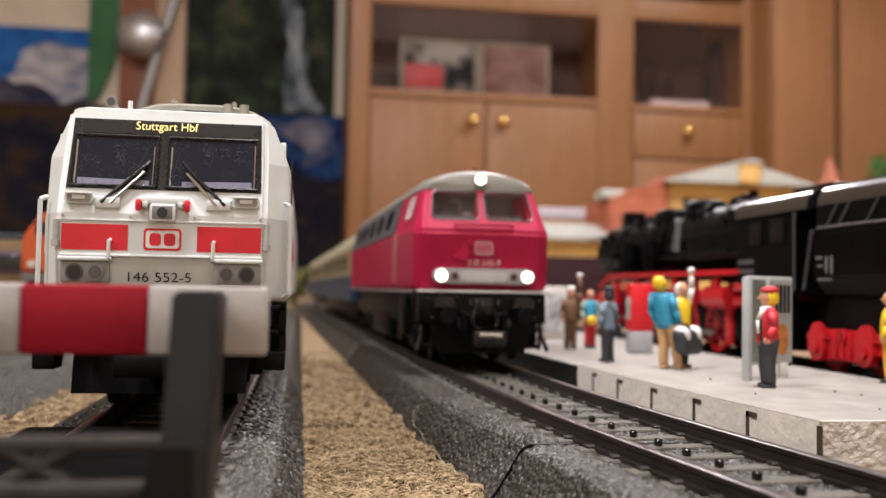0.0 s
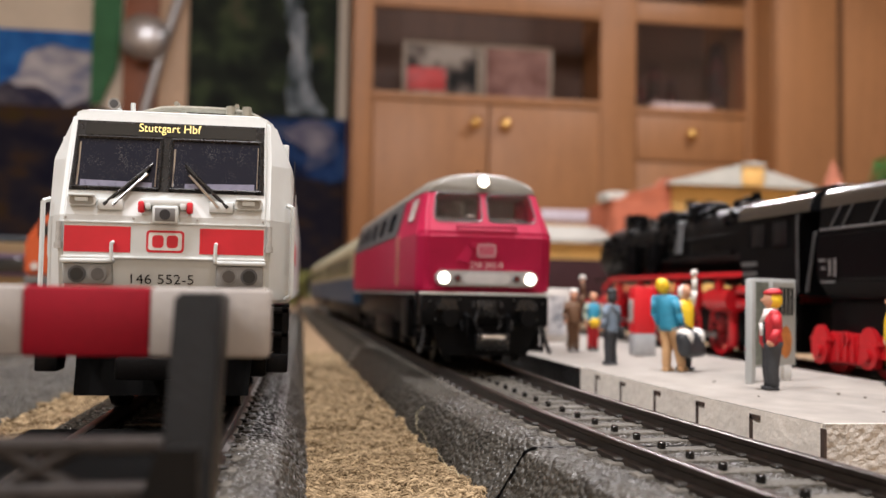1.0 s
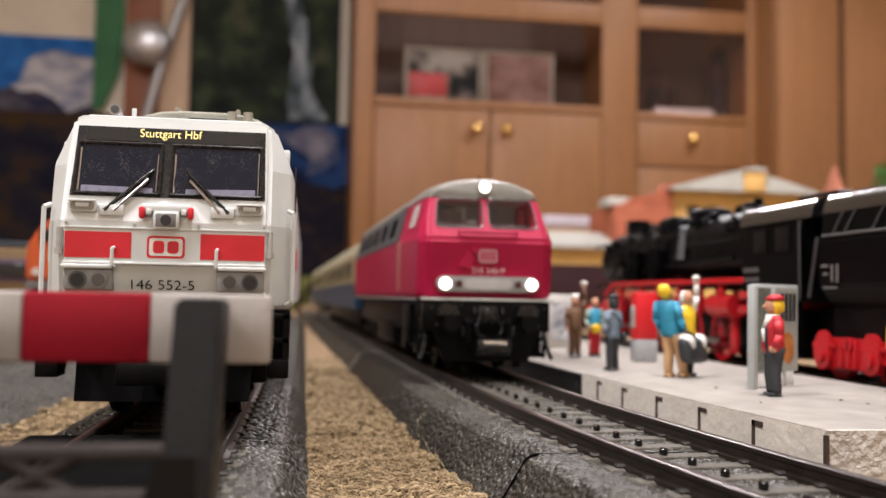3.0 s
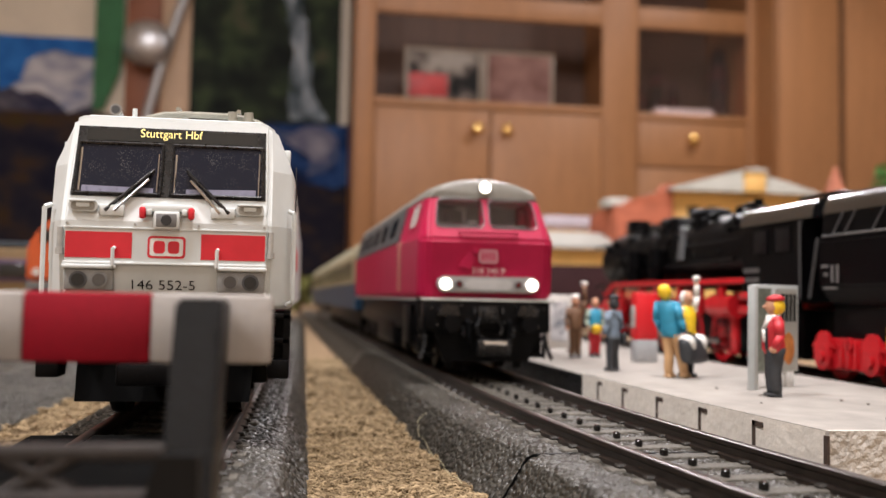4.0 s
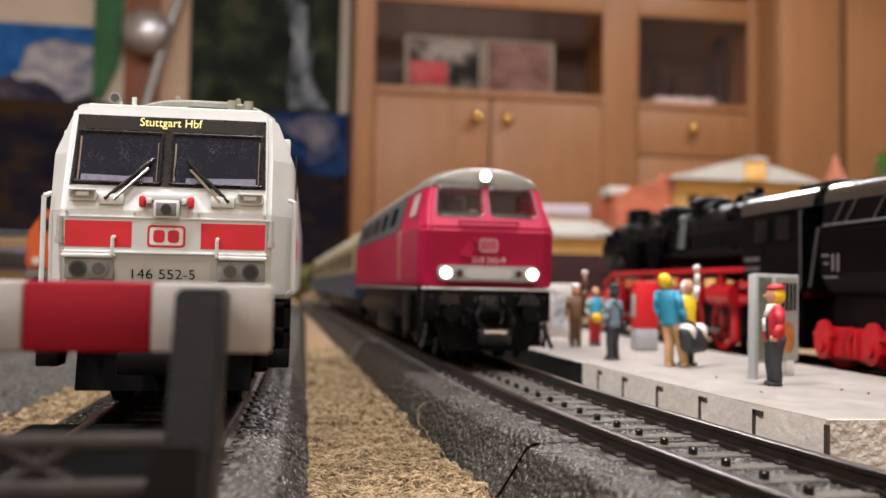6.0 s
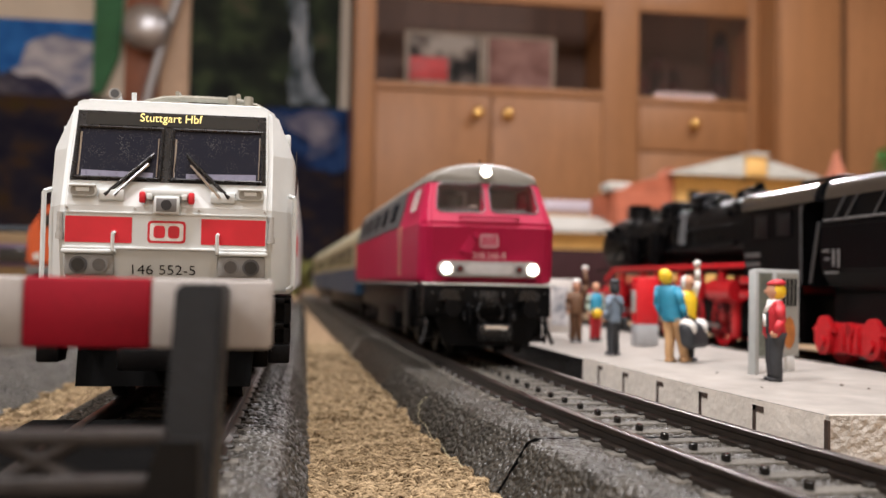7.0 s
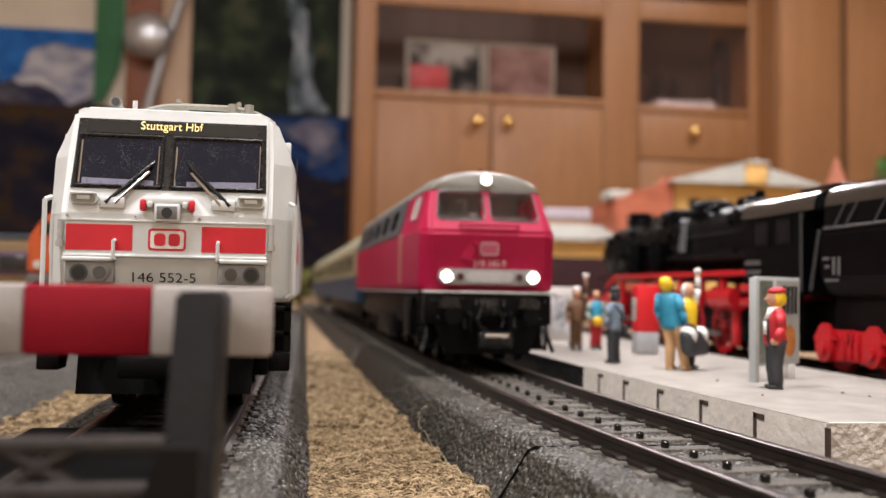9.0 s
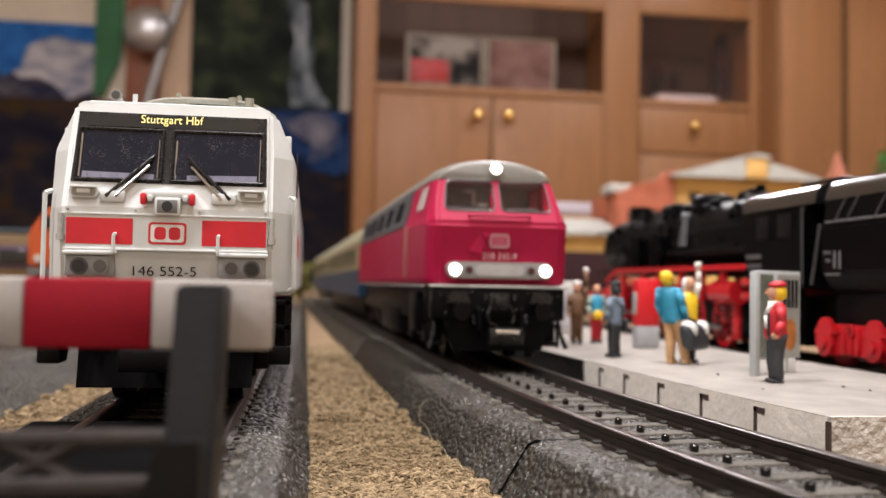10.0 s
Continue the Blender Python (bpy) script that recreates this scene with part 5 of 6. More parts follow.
def figure(label, x, y, turn, h, jacket, trousers, hair, hat=None, raised=0, sleeves=None, bag=None, extra=None, spread=0.75, stride=0.0, shoes="dark", stout=1.0, deep=1.0, reach=22.0, lean=(0, 0)):
    """A painted model figure, one mesh; turn 0 looks along +y."""
    bm, slots = bmesh.new(), []

    def add(material, make):
        before = set(bm.faces)
        make()
        if material not in slots:
            slots.append(material)
        for f in bm.faces:
            if f not in before:
                f.material_index = slots.index(material)
    J, T, Hh = PAINTS[jacket], PAINTS[trousers], PAINTS[hair]
    S = PAINTS[sleeves] if sleeves else J
    tall = lambda pts: loft(bm, [[(cx + rx * math.cos(6.28319 * i / 12), cy + ry * math.sin(6.28319 * i / 12), z) for i in range(12)] for z, cx, cy, rx, ry in pts])
    for s in (-1, 1):
        add(PAINTS[shoes], lambda: bx(bm, s * spread * 1.35 - 0.75, s * spread * 1.35 + 0.75, -1.1 + s * stride, 1.7 + s * stride, 0, 0.8, bev=0.3))
        add(T, lambda: tall([(0.5, s * spread * 1.3, s * stride, 0.8, 0.9 * stout), (1.6, s * spread * 1.3, s * stride, 0.9, 1.0 * stout), (4.2, s * spread * 1.2, 0.25 + s * stride * 0.6, 0.95, 1.1 * stout), (6.2, s * spread * 1.15, 0.1 + s * stride * 0.3, 1.05, 1.2 * stout), (8.0, s * 0.9, 0, 1.2, 1.35 * stout), (9.4, s * 0.75, 0, 1.25, 1.4 * stout)]))
    add(J, lambda: tall([(8.2, 0, 0, 2.05, 1.75), (9.2, 0, 0.1, 2.1, 1.9), (10.8, 0, 0.2, 1.95, 1.8), (13.0, 0, 0.15, 2.25, 1.8), (14.6, 0, 0, 2.3, 1.5), (15.6, 0, 0, 1.3, 1.0)]))
    add(SKIN, lambda: tall([(15.2, 0, 0, 0.75, 0.75), (16.2, 0, 0.1, 0.75, 0.75)]))
    add(SKIN, lambda: ball(bm, (0, 0.2, 17.4), 1.25, 1.35, 1.6, 12, 9))
    add(SKIN, lambda: ball(bm, (0, 1.5, 17.3), 0.28, 0.4, 0.35, 6, 5))
    add(Hh, lambda: ball(bm, (0, -0.35, 17.35), 1.42, 1.36, 1.66, 12, 9, bumpy=0.15))
    if hat:
        add(PAINTS[hat], lambda: tall([(18.55, 0, 0.0, 1.3, 1.35), (18.8, 0, -0.15, 1.5, 1.6), (19.3, 0, -0.3, 1.25, 1.3), (19.7, 0, -0.4, 0.6, 0.65)]))
    for s in (-1, 1):
        sh = (s * 2.05, 0, 14.6)
        if s == raised:
            el, ha = (s * 3.0, 0.3, 17.6), (s * 2.6, 0.5, reach)
        else:
            el, ha = (s * 2.75, -0.3, 11.8), (s * 2.6, 0.8, 9.2)
        add(S, lambda: [rod(bm, sh, el, 0.95, 10, 0.74), rod(bm, el, ha, 0.74, 10, 0.6), ball(bm, el, 0.74, u=10, v=8), ball(bm, sh, 0.95, u=10, v=8)])
        add(SKIN, lambda: ball(bm, ha, 0.65, 0.65, 0.8, 8, 6))
        if s == raised:
            add(PAINTS["white"], lambda: ball(bm, (ha[0], ha[1], ha[2] + 1.0), 1.1, 0.7, 0.9, 8, 6, bumpy=0.3))
    if bag:
        side, col = bag
        add(PAINTS["dark"], lambda: bx(bm, side * 3.9 - 1.5, side * 3.9 + 1.5, -3.4, 5.2, 3.0, 8.3, bev=1.4, seg=4))
        add(PAINTS[col], lambda: [ball(bm, (side * 4.0, 1.0 + d, 7.2), 1.85, 1.5, 1.8, 10, 7, bumpy=0.12) for d in (-2.4, 2.5)])
        add(PAINTS["dark"], lambda: pipe(bm, [(side * 3.9, -0.8, 8.4), (side * 3.2, 0.2, 9.6), (side * 3.9, 2.6, 8.4)], 0.25))
    if extra == "scarf":
        add(PAINTS["white"], lambda: [pipe(bm, [(-1.2, 1.0, 15.4), (-0.7, 1.7, 13), (-0.9, 1.6, 10.5)], 0.5, 8), tall([(15.0, 0, 0.2, 1.5, 1.3), (15.8, 0, 0.2, 1.2, 1.1)])])
        add(PAINTS["dark"], lambda: bx(bm, -1.6, 1.6, 1.25, 1.75, 9, 13.4, bev=0.3))
    if extra == "shoulder_bag":
        add(PAINTS["dark"], lambda: [bx(bm, 2.4, 3.9, -1.6, 1.6, 6.6, 9.8, bev=0.5), pipe(bm, [(3.0, 0, 9.8), (1.2, -1.7, 12.6), (-1.6, -1.2, 15.0)], 0.22, 6)])
    if extra == "satchel":
        add(PAINTS["yellow"], lambda: ball(bm, (0.3, 1.9, 9.0), 1.9, 1.0, 1.7, 8, 6))
    me = bpy.data.meshes.new("toy_figure")
    k = h / 19.2
    for v in bm.verts:
        v.co = Vector((v.co.x + lean[0] * v.co.z, v.co.y * (deep if v.co.z > 8.3 * MM else 1) + lean[1] * v.co.z, v.co.z)) * k
    bm.to_mesh(me)
    bm.free()
    for m in slots:
        me.materials.append(m)
    me.shade_smooth()
    ob = new("toy_figure", me)
    ob.matrix_world = pose(x * MM, y * MM, TOP * MM, 0, 0, turn)
    return tagged(ob, label, "model figure", "figures on the platform")


figure("painted figure in red jacket, yellow hair and red cap", 87.3, 163, 78, 18.5, "red", "dark", "yellow", hat="red", extra="scarf", stout=1.25, deep=1.2)
figure("painted figure in turquoise shirt and tan trousers with a bag", 85.0, 203, -50, 21.6, "blue", "tan", "yellow", bag=(1, "white"), stride=1.3, shoes="tan", deep=1.12, lean=(-0.10, -0.11))
figure("painted waving figure in a yellow top", 88.7, 206.5, 205, 20.2, "yellow", "dark", "white", raised=-1, sleeves="white", reach=20.6)
figure("painted figure in grey-blue shirt and dark trousers", 76.5, 223, 30, 18.4, "greyblue", "dark", "dark", hat="dark", extra="shoulder_bag")
figure("painted waving figure in brown uniform with white cap", 81.5, 272, 170, 18.6, "brown", "brown", "white", raised=-1, hat="white")
figure("painted figure in blue vest with a yellow satchel", 89.5, 278, 185, 18.2, "blue", "red", "brown", sleeves="green", extra="satchel")
figure("painted figure in a yellow coat", 117.9, 171, 40, 18.6, "yellow", "orange", "yellow", spread=0.5)


def sign_board():
    PANEL = mat("pale_grey_card", (0.42, 0.445, 0.44), 0.7, var=0.06, scale=100)
    s = thing("advert_board", 90.4, 176, TOP, "grey card advertising board with a pale poster", "sign board", rz=30)
    part("end_panel", box(-1.9, -0.5, -0.8, 0.8, 0, 20.9, bev=0.15), PANEL, s)
    part("panel", box(0, 16.2, 0.4, 1.3, 3.0, 21.2, bev=0.12), PANEL, s)
    part("leg", box(11.6, 14.4, 0.3, 1.4, 0, 3.2, bev=0.1), mat("white_card", (0.66, 0.66, 0.64), 0.7), s)
    po = part("poster", box(7.6, 15.6, 0.25, 0.42, 3.4, 20.4), mat("poster_paper", (0.34, 0.34, 0.31), 0.6, var=0.1), s, "pale printed poster")
    for k in range(4):
        bm = bmesh.new()
        x = 9.4 + k * 1.5
        plate(bm, [(x, 13.6), (x + 0.95, 13.6), (x + 1.05, 19.4), (x + 0.15, 19.4)], 0.12, 0.3)
        part("print_bar", bm, BLACK, po, "plain black bar")
    bm = bmesh.new()
    ball(bm, (12.2, 0.3, 8.0), 2.6, 0.12, 3.8, 12, 8)
    part("print_patch", bm, mat("orange_print", (0.45, 0.16, 0.04), 0.6, var=0.4, scale=400), po, "orange printed patch")
    part("poster", box(0.9, 5.8, 0.25, 0.42, 3.6, 20.4), mat("poster_green", (0.16, 0.18, 0.15), 0.6, var=0.4, scale=250), s, "grey-green printed poster")


sign_board()


def ticket_machine(x, y):
    t = thing("ticket_machine", x, y, TOP, "red and grey model ticket machine on the platform", "ticket machine")
    part("base", box(-3.3, 3.3, -2.4, 2.4, 0, 6.2, bev=0.25), mat("machine_grey", (0.36, 0.37, 0.38), 0.6), t)
    part("upper_case", box(-3.3, 3.3, -2.4, 2.4, 6.2, 19.8, bev=0.35), mat("machine_red", (0.66, 0.012, 0.02), 0.45, var=0.08), t, "bright red case")
    part("screen", box(-3.6, -3.2, -1.6, 1.6, 9.5, 16, bev=0.15), mat("pale_screen", (0.42, 0.42, 0.40), 0.4), t)


ticket_machine(98.3, 259)


def poster_stand():
    t = thing("poster_stand", 82.5, 293, TOP, "white framed poster stand with a blue picture", "poster stand", rz=18)
    part("board", box(-4.6, 4.6, 0, 1.2, 1.5, 19, bev=0.2), PAINTS["white"], t)
    part("picture", box(-3.6, 2.8, -0.25, 0.1, 4, 16.5), mat("blue_picture", (0.16, 0.26, 0.42), 0.5, var=0.7, scale=150, tint=(0.6, 0.62, 0.6)), t, "blue and white picture")
    for s in (-1, 1):
        part("leg", box(s * 4.2 - 0.5, s * 4.2 + 0.5, 0, 1.2, 0, 2.5), PAINTS["white"], t)


poster_stand()

for x, y, r in ((96.2, 155.5, 0.28), (97.8, 150.0, 0.22), (82.6, 177.5, 0.25), (104.5, 131.0, 0.5), (88.5, 131.0, 0.2), (110, 160, 0.25), (79, 152, 0.18)):
    crumb = bmesh.new()
    ball(crumb, (x, y, TOP + r * 0.5), r * 1.3, r, r * 0.6, 7, 5, bumpy=0.5, seed=x)
    solid("crumb", crumb, PAINTS["white"] if r > 0.4 else CHAR, "tiny crumb of dirt on the platform", "crumb", group="crumbs")

fibre = bmesh.new()
way = [Vector(p) for p in ((26.8, 191.2, 6.0), (23.0, 185.1, 3.7), (22.2, 174.8, 2.7), (22.6, 156.4, 1.7), (23.3, 142.4, 1.3), (24.1, 134.0, 1.3))]
pts = []
for a, b in zip(way, way[1:]):
    pts += [a.lerp(b, t / 5) + Vector((0.25 * math.sin(t * 1.3), 0.4 * math.sin(t * 1.9), 0.35 * math.sin(t * math.pi / 5))) for t in range(5)]
pipe(fibre, pts, 0.05, 5)
solid("thread", fibre, mat("beige_thread", (0.40, 0.36, 0.22), 0.8), "pale stray thread lying on the ballast", "thread")

# ---- model buildings behind the trains ----
PALE = mat("pale_slate_roof", (0.46, 0.47, 0.44), 0.7, var=0.15, scale=60, bump=0.3)
OCHRE = mat("ochre_plaster", (0.75, 0.47, 0.16), 0.75, var=0.1, scale=60)


def gable(bm, x0, x1, y0, y1, z0, z1, over):
    xm = (x0 + x1) / 2
    plate(bm, [(x0 - over, z0), (x1 + over, z0), (x1 + over, z0 + 2), (xm, z1), (x0 - over, z0 + 2)], y0 - over, y1 + over)
    return bm


def station():
    s = thing("station_building", 0, 900, 0, "red brick model station with pale roofs and ochre centre", "model building")
    part("wall", box(312, 372, 0, 90, 0, 126, bev=0.6), BRICK, s)
    w = bmesh.new()
    plate(w, [(318, 126), (372, 126), (372, 150), (366, 150), (360, 142), (330, 134)], 0, 20)
    part("stepped_gable", w, BRICK, s)
    part("chimney_cap", box(306, 330, 10, 40, 126, 135, bev=2), PALE, s)
    part("ochre_wall", box(372, 520, 6, 90, 0, 143, bev=0.6), OCHRE, s, "ochre plastered wall")
    part("roof", gable(bmesh.new(), 375, 518, 0, 95, 143, 167, 10), PALE, s, "pale slate roof")
    d = part("dormer", box(444, 466, -14, 20, 143, 164, bev=0.5), OCHRE, s, "ochre dormer")
    part("dormer_roof", gable(bmesh.new(), 444, 466, -14, 20, 164, 168, 2), PALE, d)
    for x in (390, 412, 478, 500):
        part("window", box(x, x + 12, 4.8, 7, 100, 128, bev=0.2), DARKPANE, s)
    for x in (322, 346):
        part("window", box(x, x + 12, -1.2, 2, 80, 108, bev=0.2), DARKPANE, s)


station()


def shed():
    s = thing("goods_shed", 0, 900, 0, "low model goods shed with a pale flat roof", "model building")
    part("wall", box(236, 308, 0, 80, 0, 80, bev=0.5), OCHRE, s)
    part("roof", loft(bmesh.new(), [[(228, -10, 80), (312, -10, 80), (312, -10, 83), (228, -10, 83)], [(228, 50, 98), (312, 50, 98), (312, 50, 101), (228, 50, 101)]]), mat("dull_roof_felt", (0.30, 0.29, 0.26), 0.8), s)
    part("plinth", box(200, 311, -2.5, 2, 0, 64, bev=0.4), mat("dark_maroon_band", (0.035, 0.015, 0.017), 0.8, spec=0.15), s, "dark maroon band below the wall")


shed()


def back_house():
    s = thing("town_house", 0, 1100, 0, "small model house with a pale lilac parapet", "model building")
    part("wall", box(290, 350, 0, 60, 0, 118, bev=0.6), mat("tan_plaster", (0.40, 0.24, 0.13), 0.8), s)
    part("parapet", box(288, 352, -2, 62, 118, 132, bev=1.0), mat("lilac_plaster", (0.46, 0.42, 0.48), 0.8), s, "pale lilac parapet")


back_house()


def spire():
    s = thing("church_tower", 588, 960, 0, "red brick model church tower with a pointed roof", "model building")
    part("tower", box(-9, 9, -9, 9, 0, 152, bev=0.5), BRICK, s)
    bm = bmesh.new()
    loft(bm, [[(-9, -9, 152), (9, -9, 152), (9, 9, 152), (-9, 9, 152)], [(-0.4, -0.4, 186), (0.4, -0.4, 186), (0.4, 0.4, 186), (-0.4, 0.4, 186)]])
    part("spire", bm, mat("red_tiles", (0.42, 0.15, 0.09), 0.7, bump=0.4), s)


spire()


def leaves(name, centre, radii, count, size, material, parent, seed):
    """A loose crown of small leaves with an uneven outline."""
    rng = np.random.default_rng(seed)
    verts, faces = [], []
    for _ in range(count):
        d = rng.normal(size=3)
        d /= np.linalg.norm(d)
        c = np.array(centre) + d * np.array(radii) * rng.uniform(0.35, 1.0) * (0.8 + 0.3 * math.sin(d[0] * 5) * math.cos(d[2] * 4))
        a, b = rng.normal(size=3), rng.normal(size=3)
        a, b = a / np.linalg.norm(a) * size, b / np.linalg.norm(b) * size
        n = len(verts)
        verts += [tuple((c + q) * MM) for q in (a, b, -a, -b)]
        faces.append((n, n + 1, n + 2, n + 3))
    me = bpy.data.meshes.new(name)
    me.from_pydata(verts, [], faces)
    me.materials.append(material)
    ob = new(name, me)
    ob.parent = parent


def model_tree():
    t = thing("model_tree", 640, 930, 0, "bright green model tree behind the tender", "model tree")
    bm = bmesh.new()
    rod(bm, (0, 0, 0), (1, 0, 120), 5, 10, 2)
    for k in range(6):
        rod(bm, (0.5, 0, 70 + k * 9), (18 * math.cos(k * 2.1), 18 * math.sin(k * 2.1), 105 + k * 10), 1.6, 6, 0.7)
    part("trunk", bm, mat("bark", (0.10, 0.06, 0.04), 0.9), t)
    leaves("crown", (1, 0, 140), (34, 34, 48), 2600, 3.2, mat("foliage_green", (0.05, 0.16, 0.03), 0.8, var=0.4, scale=60), t, 3)


def model_bush():
    t = thing("model_bush", -8, 1330, 0, "olive green model bush beside the far track", "model bush")
    bm = bmesh.new()
    for k in range(5):
        rod(bm, (0, 0, 0), (14 * math.cos(k * 1.3), 10 * math.sin(k * 1.3), 34 + 3 * k), 2, 7, 0.7)
    part("stem", bm, mat("bark", (0.10, 0.06, 0.04), 0.9), t)
    leaves("crown", (0, 0, 36), (24, 20, 32), 1500, 3.0, mat("olive_foliage", (0.13, 0.13, 0.03), 0.8, var=0.4, scale=60), t, 5)


model_tree()
model_bush()


def poster_mat(name, stops, scale, stretch=(1, 1, 1), seed=0.0):
    """A printed landscape: colour fields of uneven outline."""
    m = bpy.data.materials.new(name)
    m.use_nodes = True
    n, l = m.node_tree.nodes, m.node_tree.links
    tc, mp, t, r = n.new("ShaderNodeTexCoord"), n.new("ShaderNodeMapping"), n.new("ShaderNodeTexNoise"), n.new("ShaderNodeValToRGB")
    mp.inputs["Scale"].default_value, mp.inputs["Location"].default_value = stretch, (seed, seed * 0.7, seed * 1.3)
    t.inputs["Scale"].default_value, t.inputs["Detail"].default_value = scale, 6
    l.new(tc.outputs["Object"], mp.inputs[0])
    l.new(mp.outputs[0], t.inputs["Vector"])
    l.new(t.outputs[0], r.inputs[0])
    e = r.color_ramp.elements
    e[0].position, e[0].color = stops[0][0], (*stops[0][1], 1)
    e[1].position, e[1].color = stops[-1][0], (*stops[-1][1], 1)
    for p, c in stops[1:-1]:
        k = e.new(p)
        k.color = (*c, 1)
    b = n["Principled BSDF"]
    l.new(r.outputs[0], b.inputs["Base Color"])
    b.inputs["Roughness"].default_value = 0.85
    b.inputs["Specular IOR Level"].default_value = 0.1
    return m


def waterfall_picture():
    p = thing("waterfall_poster", 0, 3570, 0, "large dark poster of a waterfall in a forest", "poster")
    part("sheet", box(-450, 116, 18, 22, 660, 1600), poster_mat("forest_print", [(0.3, (0.010, 0.012, 0.013)), (0.5, (0.022, 0.028, 0.022)), (0.62, (0.04, 0.058, 0.032)), (0.75, (0.08, 0.07, 0.05))], 9), p)
    bm = bmesh.new()
    rows = []
    for i in range(40):
        z = 1600 - i * 23
        k = i / 39
        x = -150 + 116 * min(1, k * 1.45) + 34 * max(0, k - 0.85) * 6 + 14 * noise.noise((z * 0.012, 0, 2))
        w = 18 + 26 * k + 60 * max(0, k - 0.86) * 4 + 10 * noise.noise((z * 0.03, 4, 1))
        e = 18 * noise.noise((z * 0.05, 9, 3))
        rows.append([(x - w, 15, z), (x + w + e, 15, z), (x + w + e, 18, z), (x - w, 18, z)])
    loft(bm, rows)
    part("fall_print", bm, poster_mat("falls_print", [(0.36, (0.04, 0.055, 0.06)), (0.5, (0.15, 0.18, 0.21)), (0.7, (0.40, 0.44, 0.48))], 30, (1, 1, 0.25), 3), p, "pale falling water")
    part("edge_strip", box(118, 146, 10, 24, 600, 1600), mat("pale_strip", (0.55, 0.50, 0.42), 0.6), p)


waterfall_picture()


def mountain_poster():
    p = thing("mountain_poster", 0, 3570, 0, "poster of snowy mountains under a blue sky", "poster")
    part("sheet", box(-1400, -797, 19, 22, 560, 974), poster_mat("mountain_print", [(0.36, (0.016, 0.017, 0.040)), (0.48, (0.032, 0.032, 0.062)), (0.58, (0.075, 0.07, 0.09)), (0.70, (0.17, 0.15, 0.16))], 7, (1.2, 1, 2.2), 5), p)
    snow = [(-1400, 960), (-800, 960), (-797, 730), (-890, 690), (-940, 742), (-1000, 770), (-1060, 760), (-1120, 800), (-1400, 790)]
    part("snow_print", plate(bmesh.new(), snow, 17, 19), poster_mat("snow_field_print", [(0.34, (0.035, 0.045, 0.11)), (0.45, (0.16, 0.18, 0.27)), (0.55, (0.36, 0.35, 0.39)), (0.68, (0.56, 0.53, 0.54))], 7, (1.0, 1, 1.9), 5), p, "grey-white snow fields")
    sky = [(-1400, 974), (-797, 974), (-800, 905), (-870, 912), (-940, 926), (-1000, 908), (-1040, 880), (-1062, 800), (-1130, 765), (-1160, 860), (-1400, 890)]
    part("sky_band", plate(bmesh.new(), sky, 15, 17), poster_mat("sky_print", [(0.3, (0.012, 0.07, 0.25)), (0.7, (0.035, 0.16, 0.46))], 12), p, "deep blue sky band")


mountain_poster()


def lake_poster():
    p = thing("lake_poster", 0, 3560, 0, "dark poster of a blue lake and snowy peaks", "poster")
    part("sheet", box(-1400, 190, 19, 22, 20, 690), poster_mat("lake_print", [(0.36, (0.009, 0.009, 0.020)), (0.50, (0.018, 0.016, 0.024)), (0.58, (0.036, 0.023, 0.020)), (0.66, (0.05, 0.028, 0.010)), (0.74, (0.02, 0.045, 0.018))], 7, (1, 1, 1.6), 11), p)
    blue = [(-260, 650), (-150, 684), (185, 688), (186, 470), (100, 440), (-80, 470), (-260, 540)]
    part("lake_field", plate(bmesh.new(), blue, 17, 19), poster_mat("blue_print", [(0.40, (0.010, 0.014, 0.04)), (0.55, (0.016, 0.045, 0.14)), (0.68, (0.04, 0.08, 0.19))], 8, (1, 1, 1.4), 2), p, "deep blue water and sky")
    peak = [(-150, 665), (-60, 648), (-10, 676), (50, 684), (110, 640), (124, 560), (60, 500), (0, 490), (10, 560), (-60, 600)]
    part("peak_print", plate(bmesh.new(), peak, 15, 17), poster_mat("peaks_print", [(0.36, (0.05, 0.07, 0.14)), (0.52, (0.15, 0.145, 0.20)), (0.68, (0.26, 0.25, 0.29))], 9, (1, 1, 1.4), 2), p, "pale lilac peaks")


lake_poster()
cloth = plate(bmesh.new(), [(-796, 700), (-760, 706), (-704, 846), (-694, 1000), (-700, 1500), (-800, 1500)], 3562, 3580)
bmesh.ops.bevel(cloth, geom=cloth.edges[:], offset=3 * MM, segments=2, affect="EDGES")
solid("hanging_pennant", cloth, mat("green_cloth", (0.035, 0.13, 0.055), 0.85, var=0.25, scale=12, bump=0.4, bscale=60), "green pointed cloth pennant hanging on the wall", "pennant")


def door_post():
    p = thing("wooden_post", 0, 3570, 0, "terracotta brown and beige wooden wall post", "post")
    part("brown_board", box(-686, -560, 0, 26, 0, 1600, bev=3), mat("terracotta_wood", (0.22, 0.075, 0.035), 0.6, var=0.15, scale=10), p)
    part("beige_board", box(-558, -452, 4, 26, 0, 1600, bev=3), mat("beige_wood", (0.48, 0.33, 0.22), 0.6, var=0.12, scale=10), p)


door_post()


